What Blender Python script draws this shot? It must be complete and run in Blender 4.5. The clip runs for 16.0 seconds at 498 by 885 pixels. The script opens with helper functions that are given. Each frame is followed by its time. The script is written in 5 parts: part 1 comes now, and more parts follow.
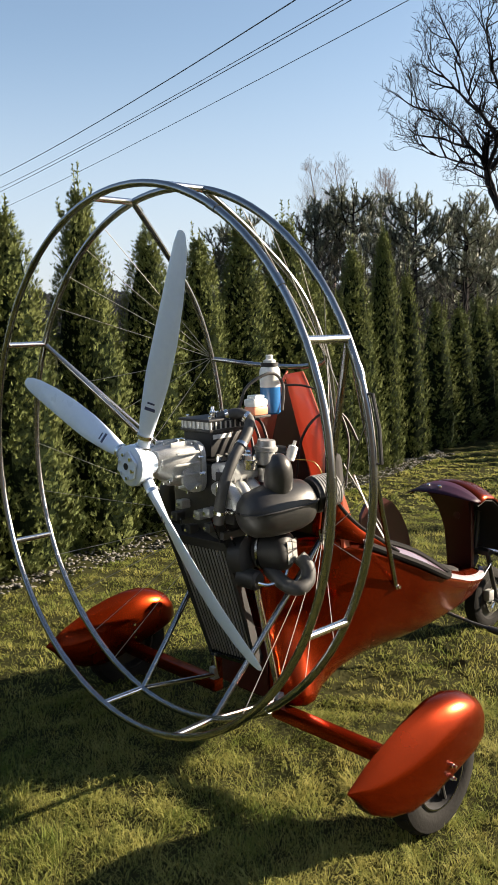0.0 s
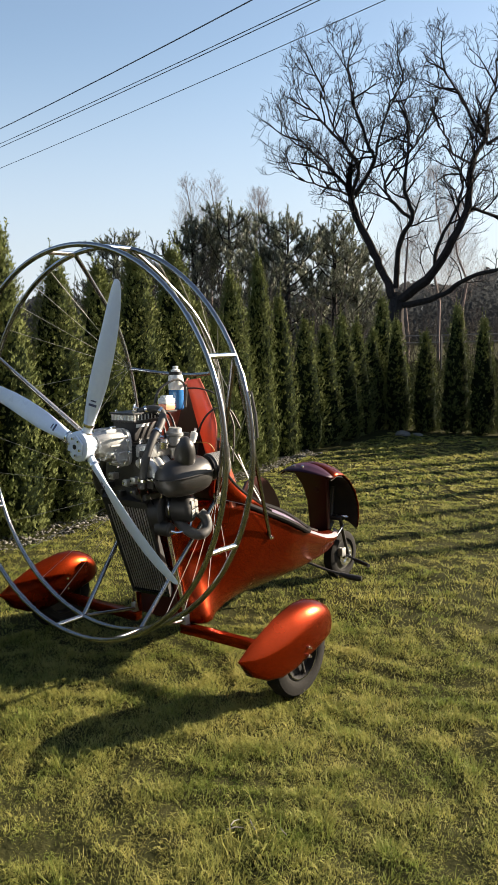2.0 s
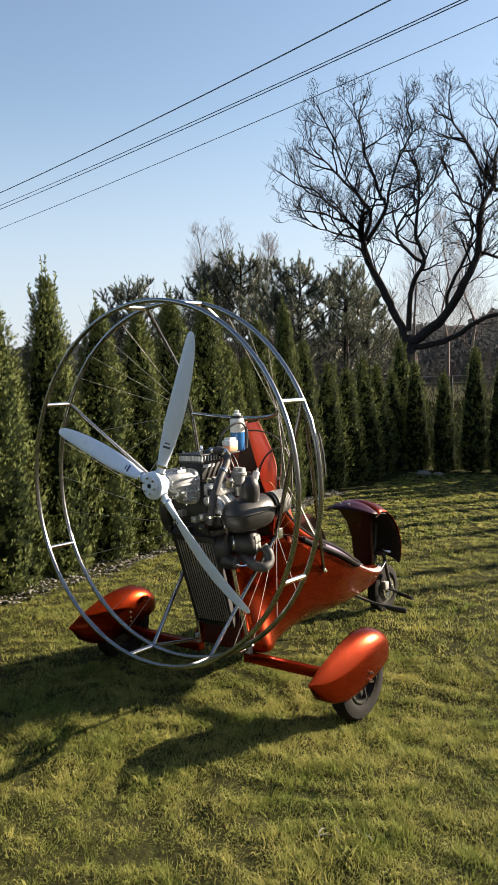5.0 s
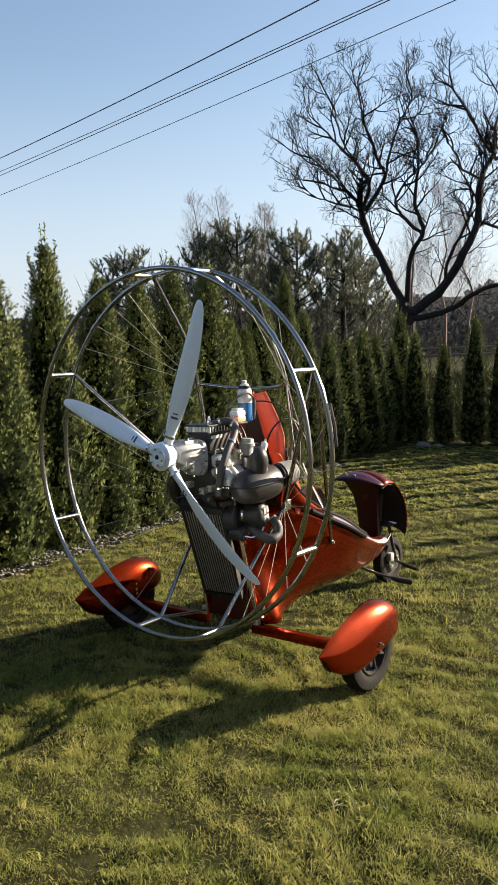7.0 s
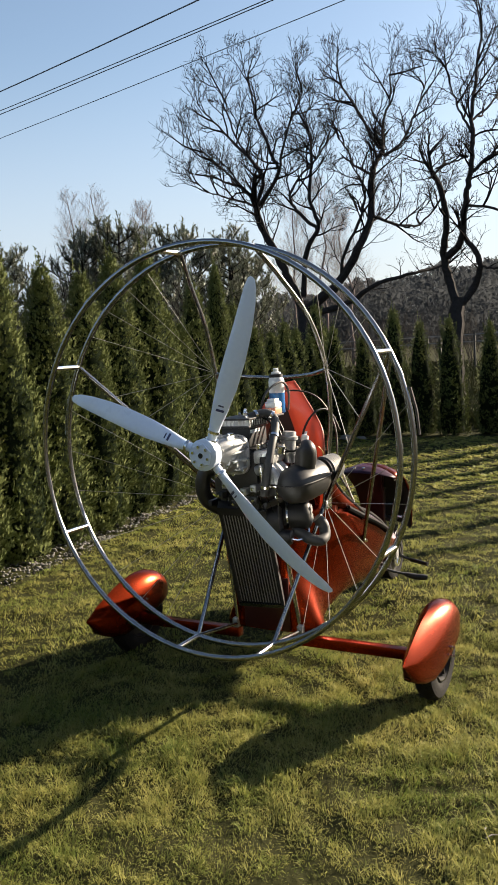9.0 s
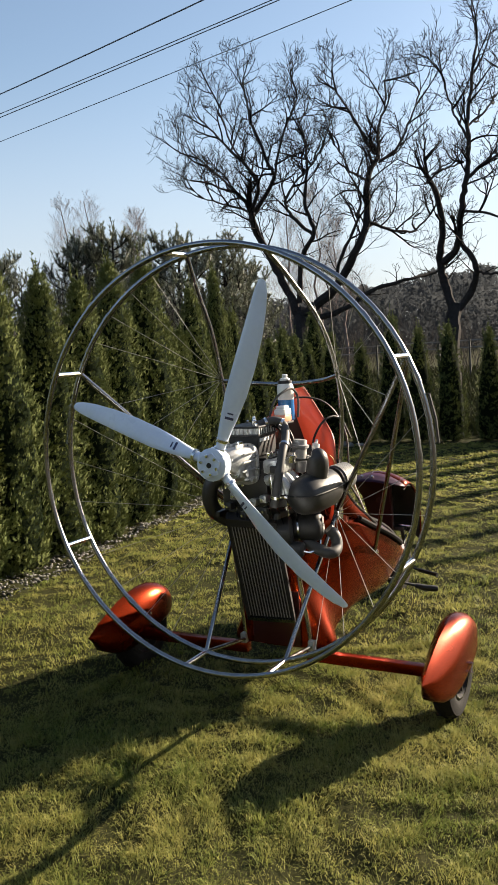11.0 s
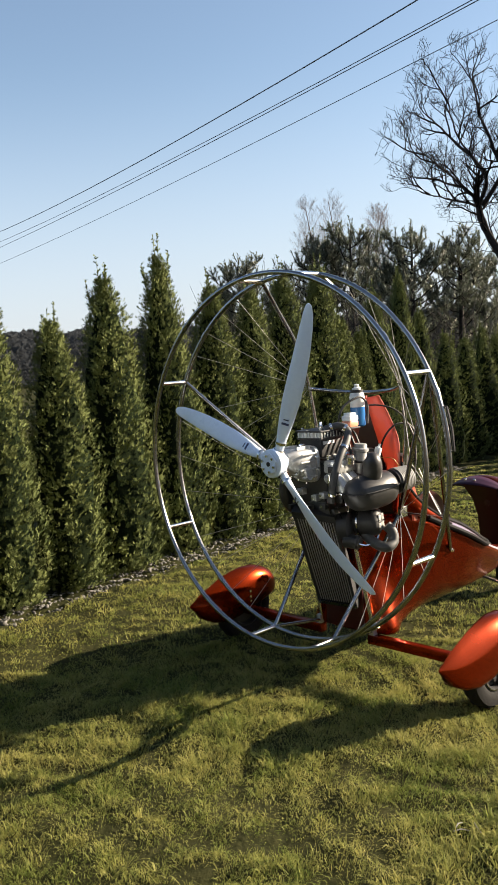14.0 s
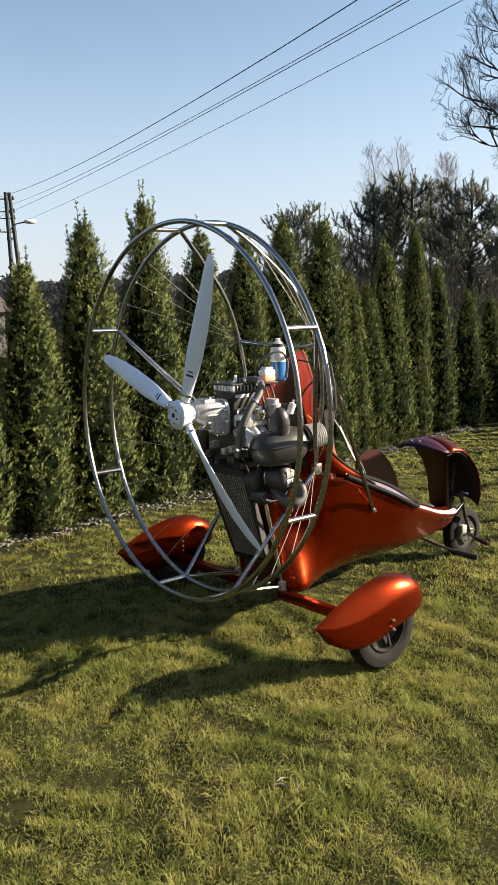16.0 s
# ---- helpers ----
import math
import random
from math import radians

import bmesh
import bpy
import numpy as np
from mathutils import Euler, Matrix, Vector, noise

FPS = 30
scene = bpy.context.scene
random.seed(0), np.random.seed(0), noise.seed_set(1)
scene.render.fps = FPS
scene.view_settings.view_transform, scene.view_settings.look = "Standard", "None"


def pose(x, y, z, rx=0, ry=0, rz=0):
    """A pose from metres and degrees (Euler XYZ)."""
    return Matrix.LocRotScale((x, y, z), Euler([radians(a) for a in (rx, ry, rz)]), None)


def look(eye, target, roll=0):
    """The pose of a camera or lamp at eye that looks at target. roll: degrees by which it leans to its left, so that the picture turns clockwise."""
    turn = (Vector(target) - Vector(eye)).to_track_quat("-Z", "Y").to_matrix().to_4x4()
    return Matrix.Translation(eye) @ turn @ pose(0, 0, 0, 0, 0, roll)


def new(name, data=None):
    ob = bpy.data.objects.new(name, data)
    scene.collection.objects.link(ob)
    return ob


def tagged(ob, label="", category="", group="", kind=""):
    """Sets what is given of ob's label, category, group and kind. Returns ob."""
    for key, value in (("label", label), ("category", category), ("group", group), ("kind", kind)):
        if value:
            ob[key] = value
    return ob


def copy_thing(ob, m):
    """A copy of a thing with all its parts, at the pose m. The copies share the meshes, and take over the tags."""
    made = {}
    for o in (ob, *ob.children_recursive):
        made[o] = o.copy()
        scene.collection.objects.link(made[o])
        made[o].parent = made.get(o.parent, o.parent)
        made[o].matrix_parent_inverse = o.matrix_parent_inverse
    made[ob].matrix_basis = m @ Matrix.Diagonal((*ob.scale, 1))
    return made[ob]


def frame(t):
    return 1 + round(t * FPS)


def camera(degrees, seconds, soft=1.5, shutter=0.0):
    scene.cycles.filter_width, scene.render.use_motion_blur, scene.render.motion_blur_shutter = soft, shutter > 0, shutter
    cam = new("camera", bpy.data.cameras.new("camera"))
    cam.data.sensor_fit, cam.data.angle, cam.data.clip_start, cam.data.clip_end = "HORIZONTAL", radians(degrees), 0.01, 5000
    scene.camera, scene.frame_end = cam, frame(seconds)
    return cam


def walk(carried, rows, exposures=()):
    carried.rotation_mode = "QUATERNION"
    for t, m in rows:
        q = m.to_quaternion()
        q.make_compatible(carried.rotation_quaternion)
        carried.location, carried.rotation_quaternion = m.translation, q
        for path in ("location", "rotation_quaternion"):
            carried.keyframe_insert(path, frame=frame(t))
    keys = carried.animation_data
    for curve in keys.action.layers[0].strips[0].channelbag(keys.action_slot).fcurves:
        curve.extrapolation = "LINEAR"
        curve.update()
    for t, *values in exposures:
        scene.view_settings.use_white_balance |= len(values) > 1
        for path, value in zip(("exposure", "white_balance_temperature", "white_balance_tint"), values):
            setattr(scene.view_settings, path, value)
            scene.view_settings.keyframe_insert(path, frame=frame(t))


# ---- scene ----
cam = camera(32.9, 16.0)
METRES, EYE, TILT, LEAN, TURN = 4.732, 1.5, 0.0, 0.0, -30.7
ROWS = [
    (0.0, 0.0, 0.0, 0.0, -0.24, -7.6, 1.79),
    (0.5, -0.0138, -0.054, -0.0025, -3.45, -7.77, 0.97),
    (1.0, -0.0353, -0.1182, -0.0059, -6.63, -8.93, 1.03),
    (1.5, -0.0394, -0.1775, 0.0007, -8.87, -8.66, 1.13),
    (2.0, -0.035, -0.2257, 0.0081, -8.53, -7.12, 1.53),
    (2.5, -0.0682, -0.2571, 0.0134, -6.91, -5.55, 2.21),
    (3.0, -0.0886, -0.2743, 0.0139, -8.26, -5.25, 2.57),
    (3.5, -0.0894, -0.2758, 0.0137, -9.34, -4.59, 2.36),
    (4.0, -0.0907, -0.2775, 0.0143, -9.39, -4.12, 2.24),
    (4.5, -0.0939, -0.2771, 0.014, -8.32, -3.88, 2.03),
    (7.0, -0.1085, -0.2646, 0.0119, -8.43, -6.17, 2.15),
    (7.5, -0.1289, -0.2261, 0.0107, -9.6, -6.09, 2.71),
    (8.0, -0.1617, -0.1922, 0.01, -11.19, -6.15, 2.21),
    (8.5, -0.2188, -0.174, 0.0068, -15.42, -6.31, 2.98),
    (9.0, -0.2494, -0.1495, 0.005, -17.27, -6.58, 3.46),
    (9.5, -0.2637, -0.1123, 0.0047, -18.62, -6.26, 3.65),
    (12.0, -0.2353, -0.1504, 0.0045, -15.48, -6.55, 3.32),
    (12.5, -0.2147, -0.1986, 0.003, -13.93, -7.18, 3.13),
    (13.0, -0.1817, -0.2184, 0.0099, -11.45, -6.28, 3.85),
    (13.5, -0.1292, -0.2238, 0.0111, -3.54, -5.54, 3.63),
    (14.0, -0.1027, -0.2503, 0.012, -0.66, -5.48, 3.78),
    (14.5, -0.0824, -0.2849, 0.0126, -1.56, -7.03, 2.81),
    (15.0, -0.0554, -0.2857, 0.0099, -0.92, -8.06, 3.54),
    (15.5, 0.0103, -0.2673, 0.0057, 1.0, -8.59, 2.53),
    (16.0, 0.051, -0.2436, 0.0053, 4.12, -8.56, 1.91),
]
walk(cam, [(t, pose(0, 0, EYE, TILT, LEAN, TURN) @ pose(METRES * x, METRES * y, METRES * z, 90 + pitch, roll, yaw)) for t, x, y, z, yaw, pitch, roll in ROWS],
     exposures=((0.0, 1.88, 7500, 12), (8.0, 1.86, 7500, 12), (9.5, 1.76, 7500, 12), (12.0, 1.83, 7500, 12), (13.0, 1.88, 7500, 12), (16.0, 1.88, 7500, 12)))

# ---------------------------------------------------------------- light
SUN_AZ, SUN_EL = -18.5, 20.8
world = bpy.data.worlds.new("world")
scene.world = world
world.use_nodes = True
wn = world.node_tree
sky = wn.nodes.new("ShaderNodeTexSky")
sky.sky_type = "NISHITA"
sky.sun_disc = False
sky.sun_elevation = radians(SUN_EL)
sky.sun_rotation = radians(90 - SUN_AZ)
sky.air_density, sky.dust_density, sky.ozone_density = 1.0, 0.75, 2.6
back = wn.nodes["Background"]
back.inputs["Strength"].default_value = 0.062
# thin spring haze that greys the lowest sky all round
way = wn.nodes.new("ShaderNodeTexCoord")
split = wn.nodes.new("ShaderNodeSeparateXYZ")
wn.links.new(way.outputs["Generated"], split.inputs["Vector"])
low = wn.nodes.new("ShaderNodeMapRange")
low.interpolation_type = "SMOOTHSTEP"
for key, value in (("From Min", 0.0), ("From Max", 0.34), ("To Min", 0.72), ("To Max", 0.0)):
    low.inputs[key].default_value = value
wn.links.new(split.outputs["Z"], low.inputs["Value"])
haze = wn.nodes.new("ShaderNodeMix")
haze.data_type = "RGBA"
haze.inputs["B"].default_value = (2.85, 3.40, 4.55, 1)
wn.links.new(low.outputs["Result"], haze.inputs["Factor"])
wn.links.new(sky.outputs["Color"], haze.inputs["A"])
wn.links.new(haze.outputs["Result"], back.inputs["Color"])
sun = new("sun", bpy.data.lights.new("sun", "SUN"))
sun.data.energy, sun.data.angle, sun.data.color = 5.0, radians(0.55), (1.0, 0.92, 0.80)
sun.matrix_world = look((math.cos(radians(SUN_AZ)) * 30, math.sin(radians(SUN_AZ)) * 30, math.tan(radians(SUN_EL)) * 30), (0, 0, 0))


# ---------------------------------------------------------------- materials
def mat(name, base, other=None, rough=0.5, metal=0.0, coat=0.0, scale=12.0, fine=90.0, bump=0.0, spec=0.5, wear=0.12, per="", spread=0.3, through_light=0.0):
    """A surface with colour that drifts at two scales, roughness wear and fine relief. per: 'island' or 'object' adds a shift piece by piece."""
    m = bpy.data.materials.new(name)
    m.use_nodes = True
    nt, L = m.node_tree, m.node_tree.links
    b = nt.nodes["Principled BSDF"]
    other = other or tuple(c * 0.7 for c in base)
    co = nt.nodes.new("ShaderNodeTexCoord")
    n1, n2 = nt.nodes.new("ShaderNodeTexNoise"), nt.nodes.new("ShaderNodeTexNoise")
    n1.inputs["Scale"].default_value, n2.inputs["Scale"].default_value = scale, fine
    n1.inputs["Detail"].default_value, n2.inputs["Detail"].default_value = 4, 3
    for n in (n1, n2):
        L.new(co.outputs["Object"], n.inputs["Vector"])
    add = nt.nodes.new("ShaderNodeMath")
    add.operation = "MULTIPLY_ADD"
    L.new(n2.outputs["Fac"], add.inputs[0])
    add.inputs[1].default_value = 0.6
    L.new(n1.outputs["Fac"], add.inputs[2])
    ramp = nt.nodes.new("ShaderNodeMapRange")
    ramp.inputs["From Min"].default_value, ramp.inputs["From Max"].default_value = 0.55, 1.05
    L.new(add.outputs[0], ramp.inputs["Value"])
    fac = ramp.outputs["Result"]
    if per:
        if per == "island":
            g = nt.nodes.new("ShaderNodeNewGeometry")
            rnd = g.outputs["Random Per Island"]
        else:
            g = nt.nodes.new("ShaderNodeObjectInfo")
            rnd = g.outputs["Random"]
        mixf = nt.nodes.new("ShaderNodeMix")
        mixf.inputs["Factor"].default_value = spread
        L.new(fac, mixf.inputs["A"])
        L.new(rnd, mixf.inputs["B"])
        fac = mixf.outputs["Result"]
    mix = nt.nodes.new("ShaderNodeMix")
    mix.data_type = "RGBA"
    mix.inputs["A"].default_value, mix.inputs["B"].default_value = (*base, 1), (*other, 1)
    L.new(fac, mix.inputs["Factor"])
    L.new(mix.outputs["Result"], b.inputs["Base Color"])
    r = nt.nodes.new("ShaderNodeMapRange")
    r.inputs["To Min"].default_value, r.inputs["To Max"].default_value = max(0.02, rough - wear), min(1, rough + wear)
    L.new(n1.outputs["Fac"], r.inputs["Value"])
    L.new(r.outputs["Result"], b.inputs["Roughness"])
    b.inputs["Metallic"].default_value = metal
    b.inputs["Coat Weight"].default_value = coat
    b.inputs["Coat Roughness"].default_value = 0.10
    b.inputs["Specular IOR Level"].default_value = spec
    if bump:
        bp = nt.nodes.new("ShaderNodeBump")
        bp.inputs["Strength"].default_value, bp.inputs["Distance"].default_value = bump, 0.01
        L.new(n2.outputs["Fac"], bp.inputs["Height"])
        L.new(bp.outputs["Normal"], b.inputs["Normal"])
    if through_light:
        tr = nt.nodes.new("ShaderNodeBsdfTranslucent")
        L.new(mix.outputs["Result"], tr.inputs["Color"])
        ms = nt.nodes.new("ShaderNodeMixShader")
        ms.inputs["Fac"].default_value = through_light
        L.new(b.outputs["BSDF"], ms.inputs[1])
        L.new(tr.outputs["BSDF"], ms.inputs[2])
        L.new(ms.outputs["Shader"], nt.nodes["Material Output"].inputs["Surface"])
    return m


M_paint = mat("orange_paint", (0.215, 0.0195, 0.0027), (0.175, 0.0155, 0.002), rough=0.26, metal=0.89, coat=0.06, spec=0.1, scale=5, fine=400, wear=0.05)
M_maroon = mat("maroon_paint", (0.055, 0.007, 0.007), (0.038, 0.006, 0.006), rough=0.35, metal=0.3, coat=0.3, scale=6, fine=300, wear=0.06)
M_plum = mat("plum_paint", (0.032, 0.011, 0.027), (0.024, 0.009, 0.020), rough=0.5, coat=0.0, spec=0.12, scale=6, fine=300, wear=0.06)
M_shell = mat("thin_shell", (0.55, 0.17, 0.11), (0.48, 0.14, 0.09), rough=0.35, metal=0.0, coat=0.8, scale=5, fine=300, wear=0.05, through_light=0.5)
M_coaming = mat("lilac_coaming", (0.17, 0.125, 0.165), (0.10, 0.07, 0.095), rough=0.2, metal=0.0, coat=0.6, scale=8, fine=200, wear=0.06)
M_bead = mat("rubber_bead", (0.006, 0.006, 0.007), (0.010, 0.009, 0.009), rough=0.7, scale=20, spec=0.06)
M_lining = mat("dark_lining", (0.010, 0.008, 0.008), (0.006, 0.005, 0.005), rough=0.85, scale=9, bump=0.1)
M_tube = mat("steel_tube", (0.30, 0.31, 0.32), (0.21, 0.21, 0.21), rough=0.22, metal=1.0, scale=9, fine=120, wear=0.1)
M_chrome = mat("bright_steel", (0.75, 0.75, 0.74), (0.6, 0.6, 0.6), rough=0.2, metal=1.0, wear=0.08)
M_alloy = mat("cast_alloy", (0.44, 0.445, 0.44), (0.27, 0.27, 0.27), rough=0.48, metal=0.65, scale=14, fine=260, bump=0.06)
M_cast = mat("bright_casting", (0.55, 0.56, 0.56), (0.34, 0.35, 0.35), rough=0.38, metal=0.55, scale=18, fine=260, bump=0.05)
M_prop = mat("prop_white", (0.74, 0.85, 0.99), (0.66, 0.77, 0.92), rough=0.30, scale=6, fine=60, coat=0.4, wear=0.08)
M_black = mat("black_plastic", (0.010, 0.010, 0.011), (0.018, 0.018, 0.019), rough=0.55, scale=12, fine=220, bump=0.06, spec=0.35)
M_satin = mat("satin_black_metal", (0.020, 0.020, 0.021), (0.034, 0.033, 0.032), rough=0.40, metal=0.2, scale=9)
M_rubber = mat("tyre_rubber", (0.008, 0.008, 0.008), (0.016, 0.015, 0.014), rough=0.9, scale=8, fine=120, bump=0.2, spec=0.15)
M_hose = mat("rubber_hose", (0.022, 0.022, 0.023), (0.038, 0.038, 0.038), rough=0.6, scale=20)
M_fin = mat("radiator_fin", (0.38, 0.38, 0.39), (0.26, 0.26, 0.27), rough=0.5, metal=0.5, scale=20)
M_grey = mat("grey_ribbed", (0.30, 0.30, 0.29), (0.18, 0.18, 0.175), rough=0.5, scale=20)
M_white = mat("white_plastic", (0.66, 0.67, 0.67), (0.56, 0.56, 0.54), rough=0.4, scale=20)
M_blue = mat("blue_coolant", (0.015, 0.13, 0.34), (0.012, 0.10, 0.28), rough=0.25, scale=9, spec=0.6)
M_peach = mat("peach_fluid", (0.78, 0.30, 0.18), (0.72, 0.26, 0.15), rough=0.35, scale=20)
M_cord = mat("net_cord", (0.30, 0.29, 0.27), (0.22, 0.21, 0.20), rough=0.6, scale=30)
M_label = mat("pale_label", (0.62, 0.62, 0.60), (0.5, 0.5, 0.48), rough=0.5, scale=30)
M_yellow = mat("yellow_cable", (0.40, 0.32, 0.05), rough=0.5, scale=30)
M_thuja = mat("thuja_foliage", (0.058, 0.082, 0.031), (0.155, 0.170, 0.060), rough=0.75, scale=2.2, fine=15, per="island", spread=0.35, through_light=0.05, spec=0.05)
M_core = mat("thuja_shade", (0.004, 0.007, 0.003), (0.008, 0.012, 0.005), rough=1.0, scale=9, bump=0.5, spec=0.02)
M_bark = mat("bark", (0.034, 0.030, 0.029), (0.018, 0.0165, 0.0165), rough=0.95, scale=14, fine=60, bump=0.8, spec=0.06)
M_twig = mat("twig_bark", (0.007, 0.006, 0.0058), (0.005, 0.0045, 0.0045), rough=0.95, scale=10, spec=0.06)
M_birch = mat("pale_twigs", (0.17, 0.135, 0.125), (0.12, 0.10, 0.095), rough=0.9, scale=10, spec=0.1)
M_brush = mat("brush_bark", (0.050, 0.045, 0.041), (0.036, 0.033, 0.031), rough=0.95, scale=10, spec=0.06)
M_field = mat("field_grass", (0.020, 0.028, 0.012), (0.040, 0.040, 0.020), rough=0.9, scale=0.6, fine=5, per="island", spread=0.4, through_light=0.1, spec=0.03)
M_pine = mat("pine_needles", (0.062, 0.078, 0.058), (0.17, 0.185, 0.125), rough=0.55, scale=2, fine=12, per="island", spread=0.5, through_light=0.2)
# grey-blue base colour stands in for the haze over distance
M_hazed_wood = mat("far_woods", (0.044, 0.049, 0.054), (0.056, 0.060, 0.064), rough=1.0, scale=0.03, fine=0.4, per="island", spread=0.10, through_light=0.5, spec=0.0)
M_soil = mat("lawn_soil", (0.021, 0.023, 0.009), (0.037, 0.036, 0.014), rough=1.0, scale=1.6, fine=34, bump=0.9, spec=0.03)
M_grass = mat("grass_blade", (0.082, 0.138, 0.021), (0.400, 0.355, 0.120), rough=0.55, scale=2.6, fine=13, per="island", spread=0.36, through_light=0.40, spec=0.10)
M_stone = mat("pebble", (0.17, 0.16, 0.145), (0.035, 0.033, 0.030), rough=0.8, scale=6, fine=60, per="island", spread=0.85, bump=0.3)
M_lip = mat("lilac_lip", (0.42, 0.34, 0.38), (0.34, 0.27, 0.30), rough=0.3, coat=0.4, scale=12)
M_mark = mat("printed_mark", (0.05, 0.07, 0.16), (0.04, 0.05, 0.12), rough=0.5, scale=40)
M_cable = mat("overhead_cable", (0.15, 0.17, 0.20), rough=0.7)
M_pole = mat("weathered_pole", (0.060, 0.062, 0.058), (0.038, 0.040, 0.038), rough=0.9, scale=5, bump=0.3, spec=0.15)
M_steel_dark = mat("painted_post", (0.04, 0.04, 0.042), rough=0.6)
# for the added unseen wall that blocks low sky
M_blocker = mat("blocker_dark", (0.085, 0.075, 0.068), (0.06, 0.054, 0.05), rough=0.9, scale=1.2, fine=25, bump=0.3)
M_rail = mat("weathered_rail", (0.19, 0.18, 0.165), (0.12, 0.115, 0.105), rough=0.85, scale=4)


# ---------------------------------------------------------------- shape tools
def part(name, bm, material, parent=None, label="", sharp=38):
    bmesh.ops.recalc_face_normals(bm, faces=bm.faces)
    for f in bm.faces:
        f.smooth = True
    me = bpy.data.meshes.new(name)
    bm.to_mesh(me)
    bm.free()
    me.materials.append(material)
    me.set_sharp_from_angle(angle=radians(sharp))
    ob = new(name, me)
    ob.parent = parent
    return tagged(ob, label)


def raw(name, verts, faces, material, parent=None, label=""):
    """A mesh straight from arrays; all faces have the same number of corners."""
    me = bpy.data.meshes.new(name)
    verts, faces = np.asarray(verts, dtype=np.float32), np.asarray(faces, dtype=np.int32)
    k = faces.shape[1]
    me.vertices.add(len(verts)), me.loops.add(faces.size), me.polygons.add(len(faces))
    me.vertices.foreach_set("co", verts.ravel())
    me.loops.foreach_set("vertex_index", faces.ravel())
    me.polygons.foreach_set("loop_start", np.arange(0, faces.size, k, dtype=np.int32))
    me.update(calc_edges=True)
    me.materials.append(material)
    ob = new(name, me)
    ob.parent = parent
    return tagged(ob, label)


def glide(pts, steps=6, closed=False):
    """A smooth line through the points."""
    p = [Vector(q) for q in pts]
    n, out = len(p), []
    for i in range(n if closed else n - 1):
        a, b, c, d = (p[(i - 1) % n], p[i], p[(i + 1) % n], p[(i + 2) % n]) if closed else (p[max(i - 1, 0)], p[i], p[i + 1], p[min(i + 2, n - 1)])
        for s in range(steps):
            t = s / steps
            out.append(0.5 * (2 * b + (c - a) * t + (2 * a - 5 * b + 4 * c - d) * t * t + (3 * b - a - 3 * c + d) * t ** 3))
    return out if closed else out + [p[-1]]


def sweep(bm, pts, r, n=8, closed=False, flat=1.0):
    """A round tube along the points; r is one radius or one for each point."""
    p = [Vector(q) for q in pts]
    m = len(p)
    rad = [r] * m if isinstance(r, (int, float)) else r
    up, rings = None, []
    for i in range(m):
        a, b = (p[i - 1], p[(i + 1) % m]) if closed else (p[max(i - 1, 0)], p[min(i + 1, m - 1)])
        t = (b - a).normalized()
        if up is None:
            up = t.orthogonal().normalized()
        up = (up - t * up.dot(t)).normalized()
        side = t.cross(up)
        rings.append([bm.verts.new(p[i] + rad[i] * (math.cos(2 * math.pi * k / n) * up + flat * math.sin(2 * math.pi * k / n) * side)) for k in range(n)])
    for i in range(m if closed else m - 1):
        a, b = rings[i], rings[(i + 1) % m]
        for k in range(n):
            bm.faces.new((a[k], a[(k + 1) % n], b[(k + 1) % n], b[k]))
    if not closed:
        bm.faces.new(rings[0]), bm.faces.new(rings[-1])
    return bm


def tube(pts, r, n=8, closed=False, flat=1.0):
    return sweep(bmesh.new(), pts, r, n, closed, flat)


def loft(sections, caps=True, ring=True):
    bm = bmesh.new()
    rows = [[bm.verts.new(q) for q in s] for s in sections]
    n = len(rows[0])
    for a, b in zip(rows, rows[1:]):
        for k in range(n if ring else n - 1):
            bm.faces.new((a[k], a[(k + 1) % n], b[(k + 1) % n], b[k]))
    if caps and ring:
        bm.faces.new(rows[0]), bm.faces.new(rows[-1])
    return bm


def block(x0, x1, y0, y1, z0, z1, bevel=0.004, bm=None, turn=None):
    bm = bm or bmesh.new()
    m = Matrix.Translation(((x0 + x1) / 2, (y0 + y1) / 2, (z0 + z1) / 2))
    if turn:
        m = m @ turn
    made = bmesh.ops.create_cube(bm, size=1, matrix=m @ Matrix.Diagonal((x1 - x0, y1 - y0, z1 - z0, 1)))["verts"]
    if bevel:
        edges = list({e for v in made for e in v.link_edges})
        bmesh.ops.bevel(bm, geom=edges, offset=bevel, segments=2, affect="EDGES", profile=0.6)
    return bm


def lathe(profile, at, axis, n=24, bm=None, closed=False):
    """Turns (height, radius) pairs about an axis through a point."""
    bm = bm or bmesh.new()
    at, axis = Vector(at), Vector(axis).normalized()
    u = axis.orthogonal().normalized()
    w = axis.cross(u)
    rows = [[bm.verts.new(at + axis * h + r * (math.cos(2 * math.pi * k / n) * u + math.sin(2 * math.pi * k / n) * w)) for k in range(n)] for h, r in profile]
    for a, b in zip(rows, rows[1:]):
        for k in range(n):
            bm.faces.new((a[k], a[(k + 1) % n], b[(k + 1) % n], b[k]))
    if closed:
        a, b = rows[-1], rows[0]
        for k in range(n):
            bm.faces.new((a[k], a[(k + 1) % n], b[(k + 1) % n], b[k]))
    else:
        bm.faces.new(rows[0]), bm.faces.new(rows[-1])
    return bm


def thing(name, m, label, category, group="", kind=""):
    ob = new(name)
    ob.empty_display_size = 0.1
    ob.matrix_basis = m
    return tagged(ob, label, category, group, kind)


